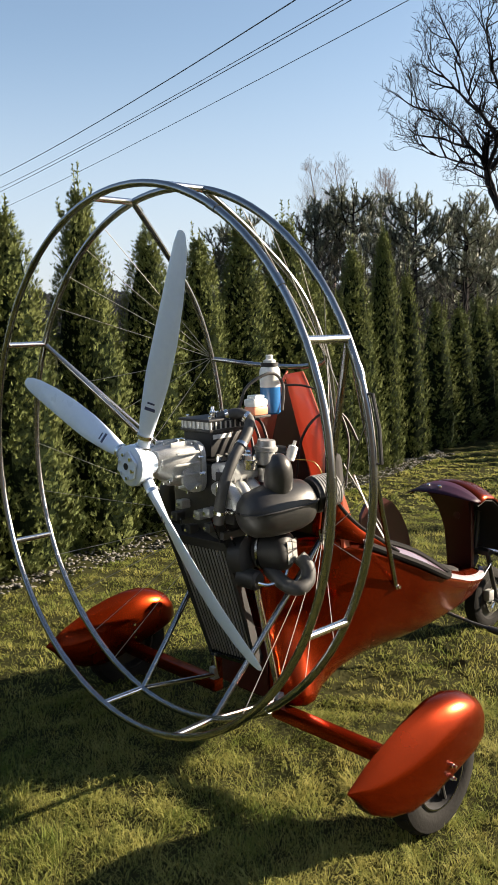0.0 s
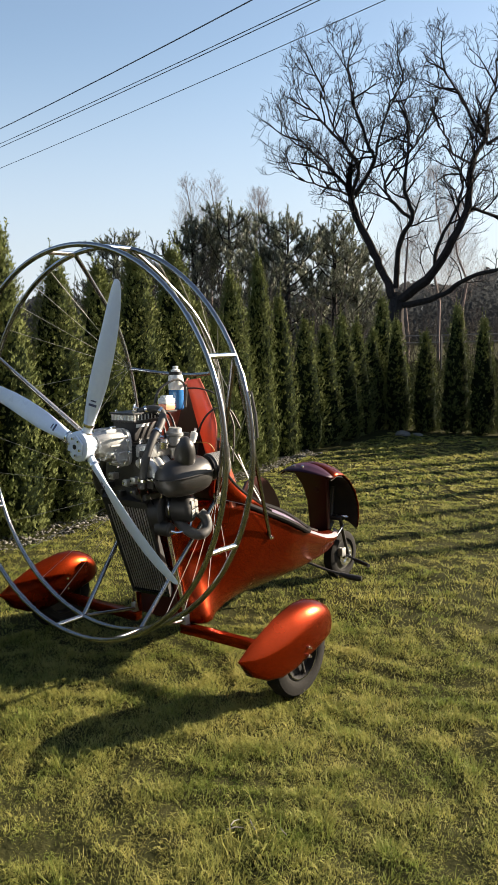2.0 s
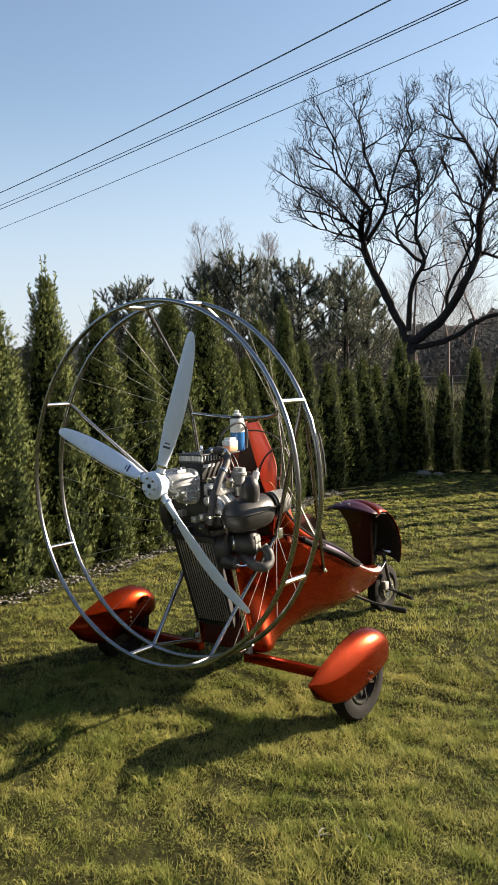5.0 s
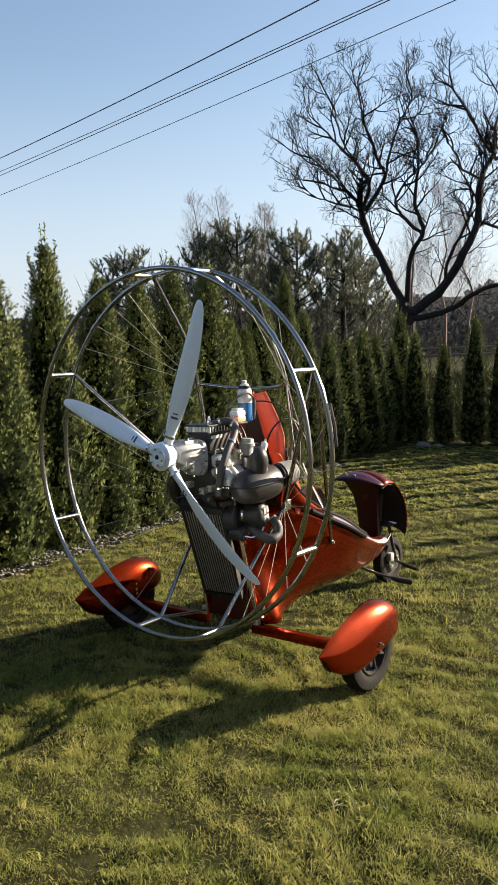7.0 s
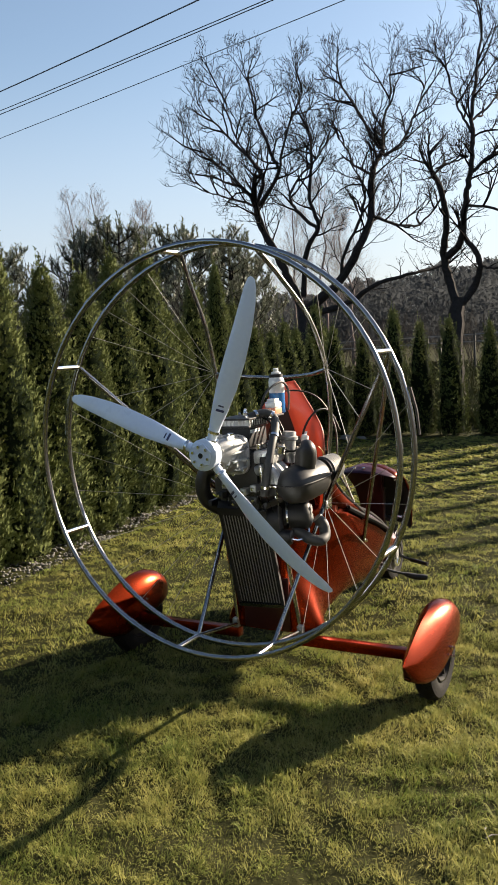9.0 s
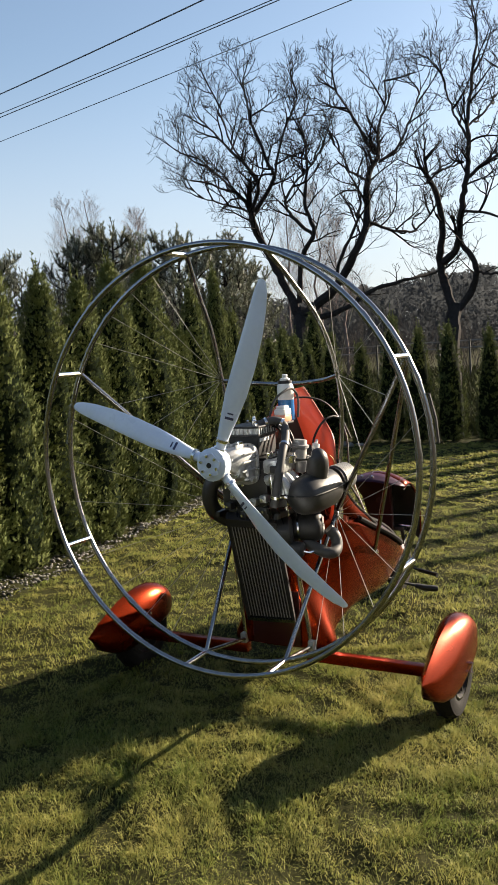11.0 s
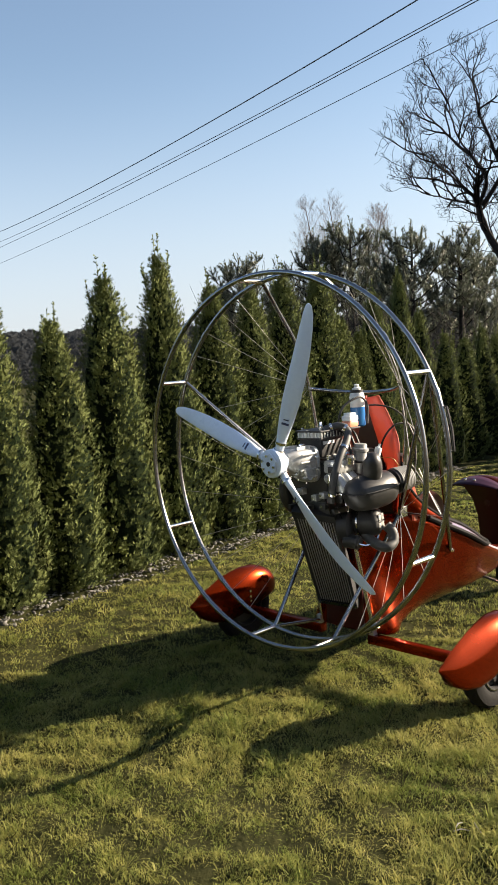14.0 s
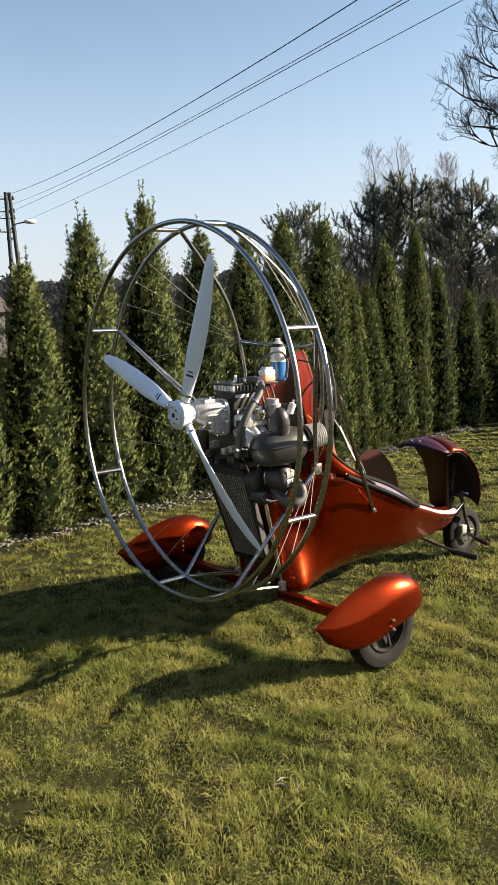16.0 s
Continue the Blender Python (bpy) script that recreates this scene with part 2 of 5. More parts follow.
# ---------------------------------------------------------------- ground
def rise(x, y):
    """The lawn's gentle unevenness; arrays or numbers."""
    return 0.012 * np.sin(1.9 * x + 0.7 * y) * np.sin(1.3 * y - 0.8 * x + 1.0) + 0.007 * np.sin(5.1 * x + 2.0) * np.sin(4.3 * y + 0.6 * x) + 0.016 * np.sin(17 * x + 3 * np.sin(5 * y)) * np.sin(15 * y + 3 * np.sin(6 * x))


HEDGE_DIR, HEDGE_OUT, HEDGE_AT = Vector((0.9345, 0.356, 0)), Vector((-0.356, 0.9345, 0)), Vector((0, 4.37, 0))
BACK_DIR, BACK_OUT, CORNER = Vector((0.3, -0.954, 0)), Vector((0.954, 0.3, 0)), Vector((9.2, 7.9, 0))

axis_steps = np.concatenate([-np.geomspace(900, 14, 26), np.linspace(-12, -2.4, 40), np.linspace(-2.2, 8.4, 140), np.linspace(8.6, 18, 40), np.geomspace(20, 900, 26)])
gx, gy = np.meshgrid(axis_steps, axis_steps, indexing="ij")
gz = rise(gx, gy) * (np.hypot(gx - 3, gy - 3) < 25) + np.random.normal(0, 0.004, gx.shape) * (np.hypot(gx - 3, gy - 3) < 16)
count = len(axis_steps)
ids = np.arange(count * count).reshape(count, count)
ground = raw("ground", np.stack([gx, gy, gz], -1).reshape(-1, 3), np.stack([ids[:-1, :-1], ids[1:, :-1], ids[1:, 1:], ids[:-1, 1:]], -1).reshape(-1, 4), M_soil)
tagged(ground, "uneven lawn soil running out to distant fields", "ground", kind="structure")
for poly in ground.data.polygons:
    poly.use_smooth = True


# a plain unseen wall, added behind the viewpoint to darken reflections and skylight
bm = block(-15, 15, -0.15, 0.15, -0.1, 6.4, 0.01)
blocker = part("sky_block_wall", bm, M_blocker)
blocker.matrix_basis = pose(-6.8, -7.2, 0, 0, 0, -42)
tagged(blocker, "plain dark wall added out of view to block the low sky", "wall", kind="structure")


def inside_lawn(x, y):
    """True on the house's side of both hedge rows."""
    a = (x - HEDGE_AT.x) * HEDGE_OUT.x + (y - HEDGE_AT.y) * HEDGE_OUT.y
    b = (x - CORNER.x) * BACK_OUT.x + (y - CORNER.y) * BACK_OUT.y
    return (a < 0.03) & (b < 0.0)


# worn spots where the soil shows
BARE = ((2.48, 1.97, 0.10), (2.69, 1.79, 0.08), (-0.01, 1.42, 0.09), (0.29, 1.18, 0.075), (3.02, 2.50, 0.06), (1.62, 1.72, 0.05), (0.72, 1.60, 0.05))


def grass(name, tufts, blades, x0, x1, y0, y1, tall, wide, spread, seed, keep, label):
    """Tufts of bent grass blades that fan out from their roots, three triangles a blade."""
    g = np.random.default_rng(seed)
    x, y = g.uniform(x0, x1, tufts), g.uniform(y0, y1, tufts)
    ok = inside_lawn(x, y) & keep(x, y) & (0.5 + 0.5 * np.sin(11.3 * x + 4.0 * np.sin(3.3 * y + 1)) * np.sin(10.1 * y + 4.0 * np.sin(2.9 * x)) > g.uniform(-6.0, 0.12, tufts))
    ok &= 0.5 + 0.5 * np.sin(29 * x + 5 * np.sin(9 * y + 1)) * np.sin(27 * y + 5 * np.sin(8 * x)) > g.uniform(-3.2, 0.26, tufts)
    for bx, by, br in BARE:
        ok &= np.hypot(x - bx, y - by) > br * g.uniform(0.2, 1.2, tufts)
    x, y = x[ok], y[ok]
    patch = 0.5 + 0.3 * np.sin(7.3 * x + 3.1 * np.sin(4.1 * y)) * np.sin(6.7 * y + 2.7 * np.sin(3.7 * x)) + 0.2 * np.sin(2.3 * x + 1.0) * np.sin(2.9 * y)
    patch = np.clip(patch + 0.3 * np.sin(29 * x + 5 * np.sin(9 * y + 1)) * np.sin(27 * y + 5 * np.sin(8 * x)), 0.05, 1.2)
    grow_by = (0.36 + 0.98 * patch ** 1.5) * g.uniform(0.45, 1.5, len(x))
    lean_way = g.uniform(0, 2 * math.pi, len(x))
    x, y, grow_by, lean_way = (np.repeat(a, blades) for a in (x, y, grow_by, lean_way))
    n = len(x)
    way = g.uniform(0, 2 * math.pi, n)
    off = spread * np.sqrt(g.uniform(0, 1, n))
    x, y = x + off * np.cos(way), y + off * np.sin(way)
    ok = inside_lawn(x, y)
    x, y, grow_by, lean_way, way, off = (a[ok] for a in (x, y, grow_by, lean_way, way, off))
    n = len(x)
    size = tall * grow_by * g.uniform(0.6, 1.25, n)
    dx, dy = np.cos(way) + 0.55 * np.cos(lean_way), np.sin(way) + 0.55 * np.sin(lean_way)
    lean = g.uniform(0.35, 1.45, n) + 0.55 * off / spread
    turn = way + g.normal(0, 0.8, n)
    sx, sy = -np.sin(turn) * wide * g.uniform(0.6, 1.3, n), np.cos(turn) * wide * g.uniform(0.6, 1.3, n)
    P = np.stack([x, y, rise(x, y) - 0.004], -1)
    S = np.stack([sx, sy, np.zeros(n)], -1)
    D = np.stack([dx, dy, np.zeros(n)], -1)
    up = np.array([0, 0, 1.0])
    mid = P + D * (0.28 * size * lean)[:, None] + up * (0.6 * size)[:, None]
    tip = P + D * (0.72 * size * lean)[:, None] + up * (size * np.maximum(1.05 - 0.42 * lean, 0.22))[:, None]
    V = np.stack([P - S, P + S, mid + S * 0.85, mid - S * 0.85, tip], 1).reshape(-1, 3)
    k = np.arange(n)[:, None] * 5
    F = np.concatenate([k + [0, 1, 2], k + [0, 2, 3], k + [3, 2, 4]], 0)
    return tagged(raw(name, V, F, M_grass), label, "grass", kind="stuff")


# ---------------------------------------------------------------- the trike (x ahead, y to its left, z up)
TRIKE = pose(1.017, 2.437, 0, 0, 0, 12.4)
trike = thing("powered_paraglider_trike", TRIKE, "orange metallic powered paraglider trike with steel propeller cage on grass", "trike")
CZ, CR = 1.098, 0.845


def hoop_at(x0, deg):
    """A point of a cage hoop; degrees from the top towards the trike's left."""
    y, z = CR * math.sin(radians(deg)), CR * math.cos(radians(deg))
    return Vector((x0 + 0.034 * z, y, CZ + z))


REAR_X, FRONT_X = -0.018, 0.142
BARS = [11, -13.5, 63.8, -63.8, 116, -116, 168.7, -165.5]


def cage():
    rear = part("rear_hoop", tube([hoop_at(REAR_X, a) for a in range(0, 360, 4)], 0.0115, 10, closed=True), M_tube, trike, "bent steel tube hoop")
    front = part("front_hoop", tube([hoop_at(FRONT_X, a) for a in range(0, 360, 4)], 0.0115, 10, closed=True), M_tube, trike, "bent steel tube hoop")
    for hoop, x0, spots in ((rear, REAR_X, (40, -52, -88, 152, -30, 100)), (front, FRONT_X, (44, -70, 140, -148, 75))):
        for a in spots:
            part("joint_sleeve", tube([hoop_at(x0, a - 1.2), hoop_at(x0, a), hoop_at(x0, a + 1.2)], 0.0135, 10), M_tube, hoop)
    for a in BARS:
        part("crossbar", tube([hoop_at(REAR_X, a), hoop_at(FRONT_X, a)], 0.011, 10), M_chrome, trike)
    for s in (1, -1):
        out = Vector((0.006, s * 0.021, 0))
        hook = [hoop_at(FRONT_X, s * 74), hoop_at(FRONT_X, s * 74) + out, hoop_at(FRONT_X, s * 80) + out * 1.1, hoop_at(FRONT_X, s * 86) + out, hoop_at(FRONT_X, s * 86)]
        part("line_hook", tube(hook, 0.0055, 7), M_satin if s < 0 else M_tube, front)
        top = hoop_at(FRONT_X, 11 if s > 0 else -13.5)
        arm = [top, (0.33, s * 0.225, 1.80), (0.50, s * 0.27, 1.62), (0.60, s * 0.292, 1.40), (0.635, s * 0.285, 1.16), (0.625, s * 0.262, 0.95), (0.607, s * 0.25, 0.785)]
        part("cage_arm", tube(glide(arm, 7), 0.0105, 10), M_tube, trike)
        side = hoop_at(FRONT_X, s * 63.8)
        part("brace_tube", tube([side, (0.607, s * 0.25, 0.785)], 0.0105, 10), M_tube, trike)
        part("brace_tube", tube([side + Vector((0.01, 0, -0.01)), (0.985, s * 0.275, 0.525)], 0.0095, 10), M_tube, trike)
        part("brace_bolt", lathe([(-0.004, 0.011), (0.008, 0.011), (0.010, 0.008), (0.018, 0.007)], (0.985, s * 0.277, 0.522), (0, s, 0), 8), M_chrome, trike)
        low = hoop_at(FRONT_X, 168.7 if s > 0 else -165.5)
        part("lower_strut", tube([low, (0.607, s * 0.25, 0.785)], 0.010, 10), M_tube, trike)
        part("lower_strut", tube([low, (0.455, s * 0.165, 0.215)], 0.009, 10), M_tube, trike)
        part("engine_strut", tube([(0.46, s * 0.165, 0.215), (0.335, s * 0.14, 0.87)], 0.010, 10), M_chrome, trike)
        part("junction_plate", block(0.585, 0.635, s * 0.262 - 0.012, s * 0.262 + 0.012, 0.76, 0.815, 0.006), M_chrome, trike)
        part("foot_bracket", block(0.435, 0.475, s * 0.17 - 0.014, s * 0.17 + 0.014, 0.185, 0.245, 0.004), M_alloy, trike)
        knot, knot2 = Vector((0.60, s * 0.292, 1.40)), Vector((0.607, s * 0.25, 0.785))
        ends = [hoop_at(FRONT_X, s * a) for a in (24, 33, 43, 53)] + [side.lerp(knot2, f) for f in (0.22, 0.40, 0.58)]
        ends2 = [hoop_at(FRONT_X, s * a) for a in (78, 91, 104, 122, 134, 146, 156)]
        for a, group in ((knot, ends), (knot2, ends2)):
            for e in group:
                part("net_cord", tube([a, e], 0.0013, 5), M_cord, trike)
    bow = glide([(0.60, 0.292, 1.395), (0.69, 0.17, 1.372), (0.72, 0.0, 1.362), (0.69, -0.17, 1.372), (0.60, -0.292, 1.395)], 6)
    part("shoulder_bar", tube(bow, 0.0095, 10), M_tube, trike)


def blade(deg, bend, parent):
    """One blade, root to tip, in the disc's plane; degrees clockwise from the top as seen from behind."""
    a = radians(deg)
    out, side = Vector((0, -math.sin(a), math.cos(a))), Vector((0, -math.cos(a), -math.sin(a)))
    rows = []
    for r, chord, thick, twist, off in ((0.045, 0.036, 0.036, 60, 0), (0.10, 0.044, 0.036, 50, 0), (0.15, 0.056, 0.028, 36, 0), (0.21, 0.070, 0.019, 30, 0.002), (0.30, 0.086, 0.014, 23, 0.004),
                                        (0.42, 0.088, 0.011, 18, 0.006), (0.54, 0.080, 0.009, 15, 0.004), (0.64, 0.066, 0.007, 13, -0.002), (0.70, 0.051, 0.005, 12, -0.008), (0.735, 0.030, 0.003, 12, -0.013), (0.742, 0.010, 0.002, 12, -0.015)):
        tw = radians(twist)
        mid = out * r + side * (off + bend * (r / 0.74) ** 2)
        cx = math.cos(tw) * side + math.sin(tw) * Vector((1, 0, 0))
        tx = math.cos(tw) * Vector((1, 0, 0)) - math.sin(tw) * side
        rows.append([Vector((0.03, 0, 1.09)) + mid + cx * (chord / 2 * math.cos(q)) + tx * (thick / 2 * math.sin(q)) for q in (2 * math.pi * k / 14 for k in range(14))])
    made = part("blade", loft(rows), M_prop, parent, "pale painted propeller blade")
    # two plain printed bars near the root
    for r, thick, twist, wide, long in ((0.195, 0.0215, 31, 0.034, 0.010), (0.214, 0.0187, 30, 0.024, 0.006)):
        tw = radians(twist)
        cx = math.cos(tw) * side + math.sin(tw) * Vector((1, 0, 0))
        tx = math.cos(tw) * Vector((1, 0, 0)) - math.sin(tw) * side
        at = Vector((0.03, 0, 1.09)) + out * r + side * (0.002 + bend * (r / 0.74) ** 2)
        bar = [[at - tx * (thick / 2 + d) + cx * u + out * v for u, v in ((-wide / 2, -long / 2), (wide / 2, -long / 2), (wide / 2, long / 2), (-wide / 2, long / 2))] for d in (-0.001, 0.0006)]
        part("blade_mark", loft(bar), M_mark, made, "small printed blue mark")
    return made


def propeller():
    hub = part("propeller", lathe([(-0.012, 0.03), (-0.012, 0.058), (-0.006, 0.066), (0.034, 0.068), (0.040, 0.062), (0.050, 0.036), (0.075, 0.036)], (0.0, 0, 1.09), (1, 0, 0), 18), M_prop, trike, "three bladed ground adjustable propeller")
    part("hub_plate", lathe([(0, 0.008), (0, 0.050), (0.006, 0.052), (0.010, 0.046)], (-0.022, 0, 1.09), (1, 0, 0), 6), M_prop, hub)
    part("hub_hole", lathe([(0, 0.004), (0, 0.011), (0.002, 0.011)], (-0.0245, 0, 1.09), (1, 0, 0), 12), M_black, hub)
    for k in range(6):
        a = radians(60 * k + 20)
        part("hub_bolt", lathe([(-0.008, 0.004), (-0.008, 0.0065), (0.004, 0.0065)], (-0.0215, 0.037 * math.cos(a), 1.09 + 0.037 * math.sin(a)), (1, 0, 0), 6), M_chrome, hub)
    for deg, bend in ((22, -0.008), (144, -0.10), (289, 0.02)):
        blade(deg, bend, hub)
        a = radians(deg)
        out = Vector((0, -math.sin(a), math.cos(a)))
        for r in (0.062, 0.100):
            part("blade_clamp", lathe([(-0.006, 0.018), (-0.006, 0.026), (0.006, 0.026), (0.006, 0.018)], Vector((0.03, 0, 1.09)) + out * r, out, 14, closed=True), M_chrome, hub)


def engine():
    e = part("engine", block(0.25, 0.56, -0.105, 0.12, 0.87, 1.07, 0.02), M_satin, trike, "four stroke engine with exposed hoses")
    rows = []
    for x, w, h, zc in ((0.082, 0.038, 0.040, 1.090), (0.105, 0.052, 0.054, 1.086), (0.135, 0.066, 0.068, 1.078), (0.19, 0.076, 0.080, 1.066), (0.218, 0.078, 0.084, 1.062), (0.220, 0.088, 0.094, 1.060), (0.238, 0.088, 0.094, 1.060)):
        rows.append([(x, 0.92 * w * math.copysign(abs(math.cos(q)) ** 0.5, math.cos(q)), zc + 0.92 * h * math.copysign(abs(math.sin(q)) ** 0.5, math.sin(q))) for q in (2 * math.pi * k / 22 for k in range(22))])
    g = part("gearbox", loft(rows), M_alloy, e, "grey cast alloy gearbox", sharp=30)
    part("prop_shaft", lathe([(0, 0.03), (0.05, 0.03), (0.06, 0.042), (0.075, 0.042)], (0.03, 0, 1.087), (1, 0, 0), 16), M_alloy, g)
    for k in range(10):
        a = radians(36 * k + 12)
        part("gearbox_bolt", lathe([(-0.010, 0.005), (-0.008, 0.007), (0.01, 0.007)], (0.218, 0.082 * math.cos(a), 1.06 + 0.087 * math.sin(a)), (1, 0, 0), 6), M_chrome, g)
    for k in range(4):
        z = 1.01 + 0.035 * k
        part("gearbox_rib", block(0.11 + 0.008 * abs(k - 1.5), 0.212, -0.080, -0.070, z - 0.004, z + 0.004, 0.002), M_alloy, g)
    for k in range(3):
        y = -0.040 + 0.040 * k
        part("gearbox_rib", block(0.125, 0.214, y - 0.0035, y + 0.0035, 1.125, 1.150, 0.002), M_alloy, g)
    part("shaft_cover", lathe([(-0.012, 0.020), (-0.010, 0.034), (0.0, 0.037), (0.012, 0.037)], (0.128, -0.020, 1.045), (1, 0, 0), 18), M_alloy, g)
    for k in range(5):
        a = radians(72 * k)
        part("cover_bolt", lathe([(-0.016, 0.003), (-0.014, 0.005), (0.0, 0.005)], (0.124, -0.020 + 0.029 * math.cos(a), 1.045 + 0.029 * math.sin(a)), (1, 0, 0), 6), M_chrome, g)
    part("oil_filler", lathe([(0, 0.014), (0.012, 0.016), (0.020, 0.016), (0.022, 0.010)], (0.18, -0.025, 1.138), (0, 0, 1), 12), M_chrome, g)
    part("gear_cover", lathe([(-0.008, 0.028), (-0.006, 0.034), (0.006, 0.036)], (0.170, -0.070, 1.03), (0.25, -1, 0.1), 16), M_alloy, g)
    # cylinder cover with its row of pale fins
    c = part("cylinder_cover", block(0.275, 0.435, -0.062, 0.078, 1.085, 1.180, 0.008), M_black, e, "black ribbed engine cover")
    for k in range(8):
        part("cover_fin", block(0.272 + k * 0.0215, 0.277 + k * 0.0215, -0.070, 0.084, 1.178, 1.204, 0.001), M_label, c)
    for k in range(7):
        part("cover_fin", block(0.266, 0.271, -0.062 + k * 0.022, -0.057 + k * 0.022, 1.178, 1.204, 0.001), M_label, c)
    part("cover_core", block(0.275, 0.435, -0.066, 0.08, 1.178, 1.203, 0.002), M_black, c)
    part("cover_lid", block(0.262, 0.445, -0.073, 0.088, 1.203, 1.212, 0.003), M_black, c)
    part("cover_lid", block(0.266, 0.441, -0.070, 0.084, 1.168, 1.178, 0.003), M_satin, c)
    for x, y in ((0.285, -0.05), (0.42, -0.05), (0.285, 0.065), (0.42, 0.065), (0.35, 0.0)):
        part("lid_bolt", lathe([(0, 0.007), (0.010, 0.007), (0.012, 0.004)], (x, y, 1.211), (0, 0, 1), 6), M_chrome, c)
    part("spark_cap", lathe([(0, 0.012), (0.02, 0.012), (0.024, 0.008), (0.04, 0.006)], (0.325, -0.02, 1.210), (0, 0, 1), 10), M_chrome, c)
    part("maker_plate", block(0.285, 0.365, -0.0655, -0.0625, 1.145, 1.160, 0.001), M_label, c)
    for k in range(6):
        part("cooling_fin", block(0.265, 0.55, -0.118, 0.125, 1.00 + k * 0.015, 1.005 + k * 0.015, 0.0015), M_satin, e)
    for k in range(7):
        part("mount_stud", lathe([(0, 0.007), (0.02, 0.007), (0.022, 0.011), (0.034, 0.011)], (0.27 + 0.042 * k, -0.10, 1.065), (0, -0.3, 1), 8), M_chrome, e)
    # intake castings and carburettors on the right
    for k in range(3):
        x = 0.262 + 0.050 * k
        part("intake_port", tube(glide([(x, -0.10, 0.985), (x, -0.150, 1.0), (x + 0.008, -0.180, 0.965), (x + 0.012, -0.185, 0.93)], 4), [0.024] * 5 + [0.021] * 4 + [0.024] * 4, 12), M_cast, e, "bright cast intake port")
        part("rocker_box", lathe([(0, 0.026), (0.012, 0.030), (0.024, 0.030), (0.030, 0.020), (0.036, 0.020)], (x + 0.005, -0.115, 1.035), (0.1, -1, 0.45), 14), M_alloy, e)
        part("rocker_bolt", lathe([(0, 0.006), (0.008, 0.006)], (x + 0.008, -0.149, 1.052), (0.1, -1, 0.45), 6), M_chrome, e)
        part("cable_clip", block(x - 0.03, x - 0.016, -0.165, -0.13, 1.02, 1.05, 0.003), M_black, e)
        part("intake_flange", block(x - 0.026, x + 0.026, -0.135, -0.122, 0.955, 1.015, 0.006), M_chrome, e)
        part("flange_nut", lathe([(0, 0.007), (0.010, 0.007)], (x - 0.018, -0.136, 1.005), (0, -1, 0), 6), M_alloy, e)
        part("flange_nut", lathe([(0, 0.007), (0.010, 0.007)], (x + 0.018, -0.136, 0.965), (0, -1, 0), 6), M_alloy, e)
        part("rail_clip", block(x - 0.022, x + 0.028, -0.200, -0.165, 0.915, 0.926, 0.003), M_chrome, e)
    cast = part("valve_cover", block(0.245, 0.40, -0.170, -0.09, 1.015, 1.075, 0.014), M_cast, e, "bright cast valve cover")
    for k in range(5):
        part("casting_rib", block(0.252 + 0.026 * k, 0.260 + 0.026 * k, -0.170, -0.115, 1.012, 1.070, 0.002), M_alloy, cast)
    for k in range(3):
        part("cover_screw", lathe([(0, 0.006), (0.006, 0.006), (0.008, 0.003)], (0.265 + 0.045 * k, -0.14, 1.066), (0, 0, 1), 6), M_satin, cast)
    part("intake_plenum", block(0.245, 0.385, -0.185, -0.12, 0.930, 0.966, 0.008), M_cast, e, "bright cast intake plenum")
    for k in range(4):
        part("plenum_bracket", block(0.250 + 0.035 * k, 0.258 + 0.035 * k, -0.190, -0.15, 0.880, 0.935, 0.002), M_chrome if k % 2 else M_satin, e)
    part("fuel_rail", tube([(0.27, -0.185, 0.945), (0.47, -0.188, 0.948)], 0.010, 10), M_chrome, e)
    part("throttle_lever", tube(glide([(0.30, -0.19, 0.90), (0.36, -0.205, 0.905), (0.43, -0.21, 0.93), (0.46, -0.20, 0.98)], 4), 0.005, 7), M_chrome, e)
    for x, y, z, r, h, m in ((0.405, -0.180, 1.055, 0.032, 0.085, M_alloy), (0.475, -0.175, 1.04, 0.024, 0.07, M_satin), (0.345, -0.165, 1.045, 0.026, 0.05, M_chrome), (0.44, -0.215, 1.02, 0.018, 0.05, M_chrome)):
        part("carburettor", lathe([(0, r * 0.7), (0.006, r), (h * 0.55, r), (h * 0.6, r * 1.22), (h * 0.74, r * 1.22), (h * 0.78, r), (h, r * 0.92)], (x, y, z), (0.05, -0.1, 1), 16), m, e)
    part("carburettor_bowl", lathe([(0, 0.012), (0.004, 0.027), (0.04, 0.030), (0.046, 0.033), (0.052, 0.033)], (0.41, -0.185, 0.998), (0, 0, 1), 16), M_alloy, e)
    part("water_hose", tube(glide([(0.34, -0.03, 1.210), (0.385, -0.085, 1.225), (0.395, -0.125, 1.20), (0.350, -0.150, 1.150), (0.285, -0.165, 1.095), (0.238, -0.168, 1.02), (0.222, -0.160, 0.95), (0.225, -0.145, 0.885)], 6), 0.018, 12), M_hose, e, "thick dark rubber water hose")
    for p, q in (((0.325, -0.157, 1.128), (0.31, -0.160, 1.115)), ((0.394, -0.112, 1.212), (0.388, -0.10, 1.22)), ((0.223, -0.155, 0.925), (0.222, -0.160, 0.945)), ((0.36, -0.055, 1.218), (0.35, -0.045, 1.214))):
        part("hose_clamp", lathe([(-0.006, 0.019), (-0.006, 0.0225), (0.006, 0.0225), (0.006, 0.019)], p, Vector(p) - Vector(q), 12, closed=True), M_chrome, e)
    part("coolant_hose", tube(glide([(0.43, -0.03, 1.20), (0.44, -0.06, 1.30), (0.50, -0.09, 1.345), (0.55, -0.10, 1.345), (0.575, -0.11, 1.30), (0.565, -0.11, 1.22)], 6), 0.0055, 8), M_hose, e)
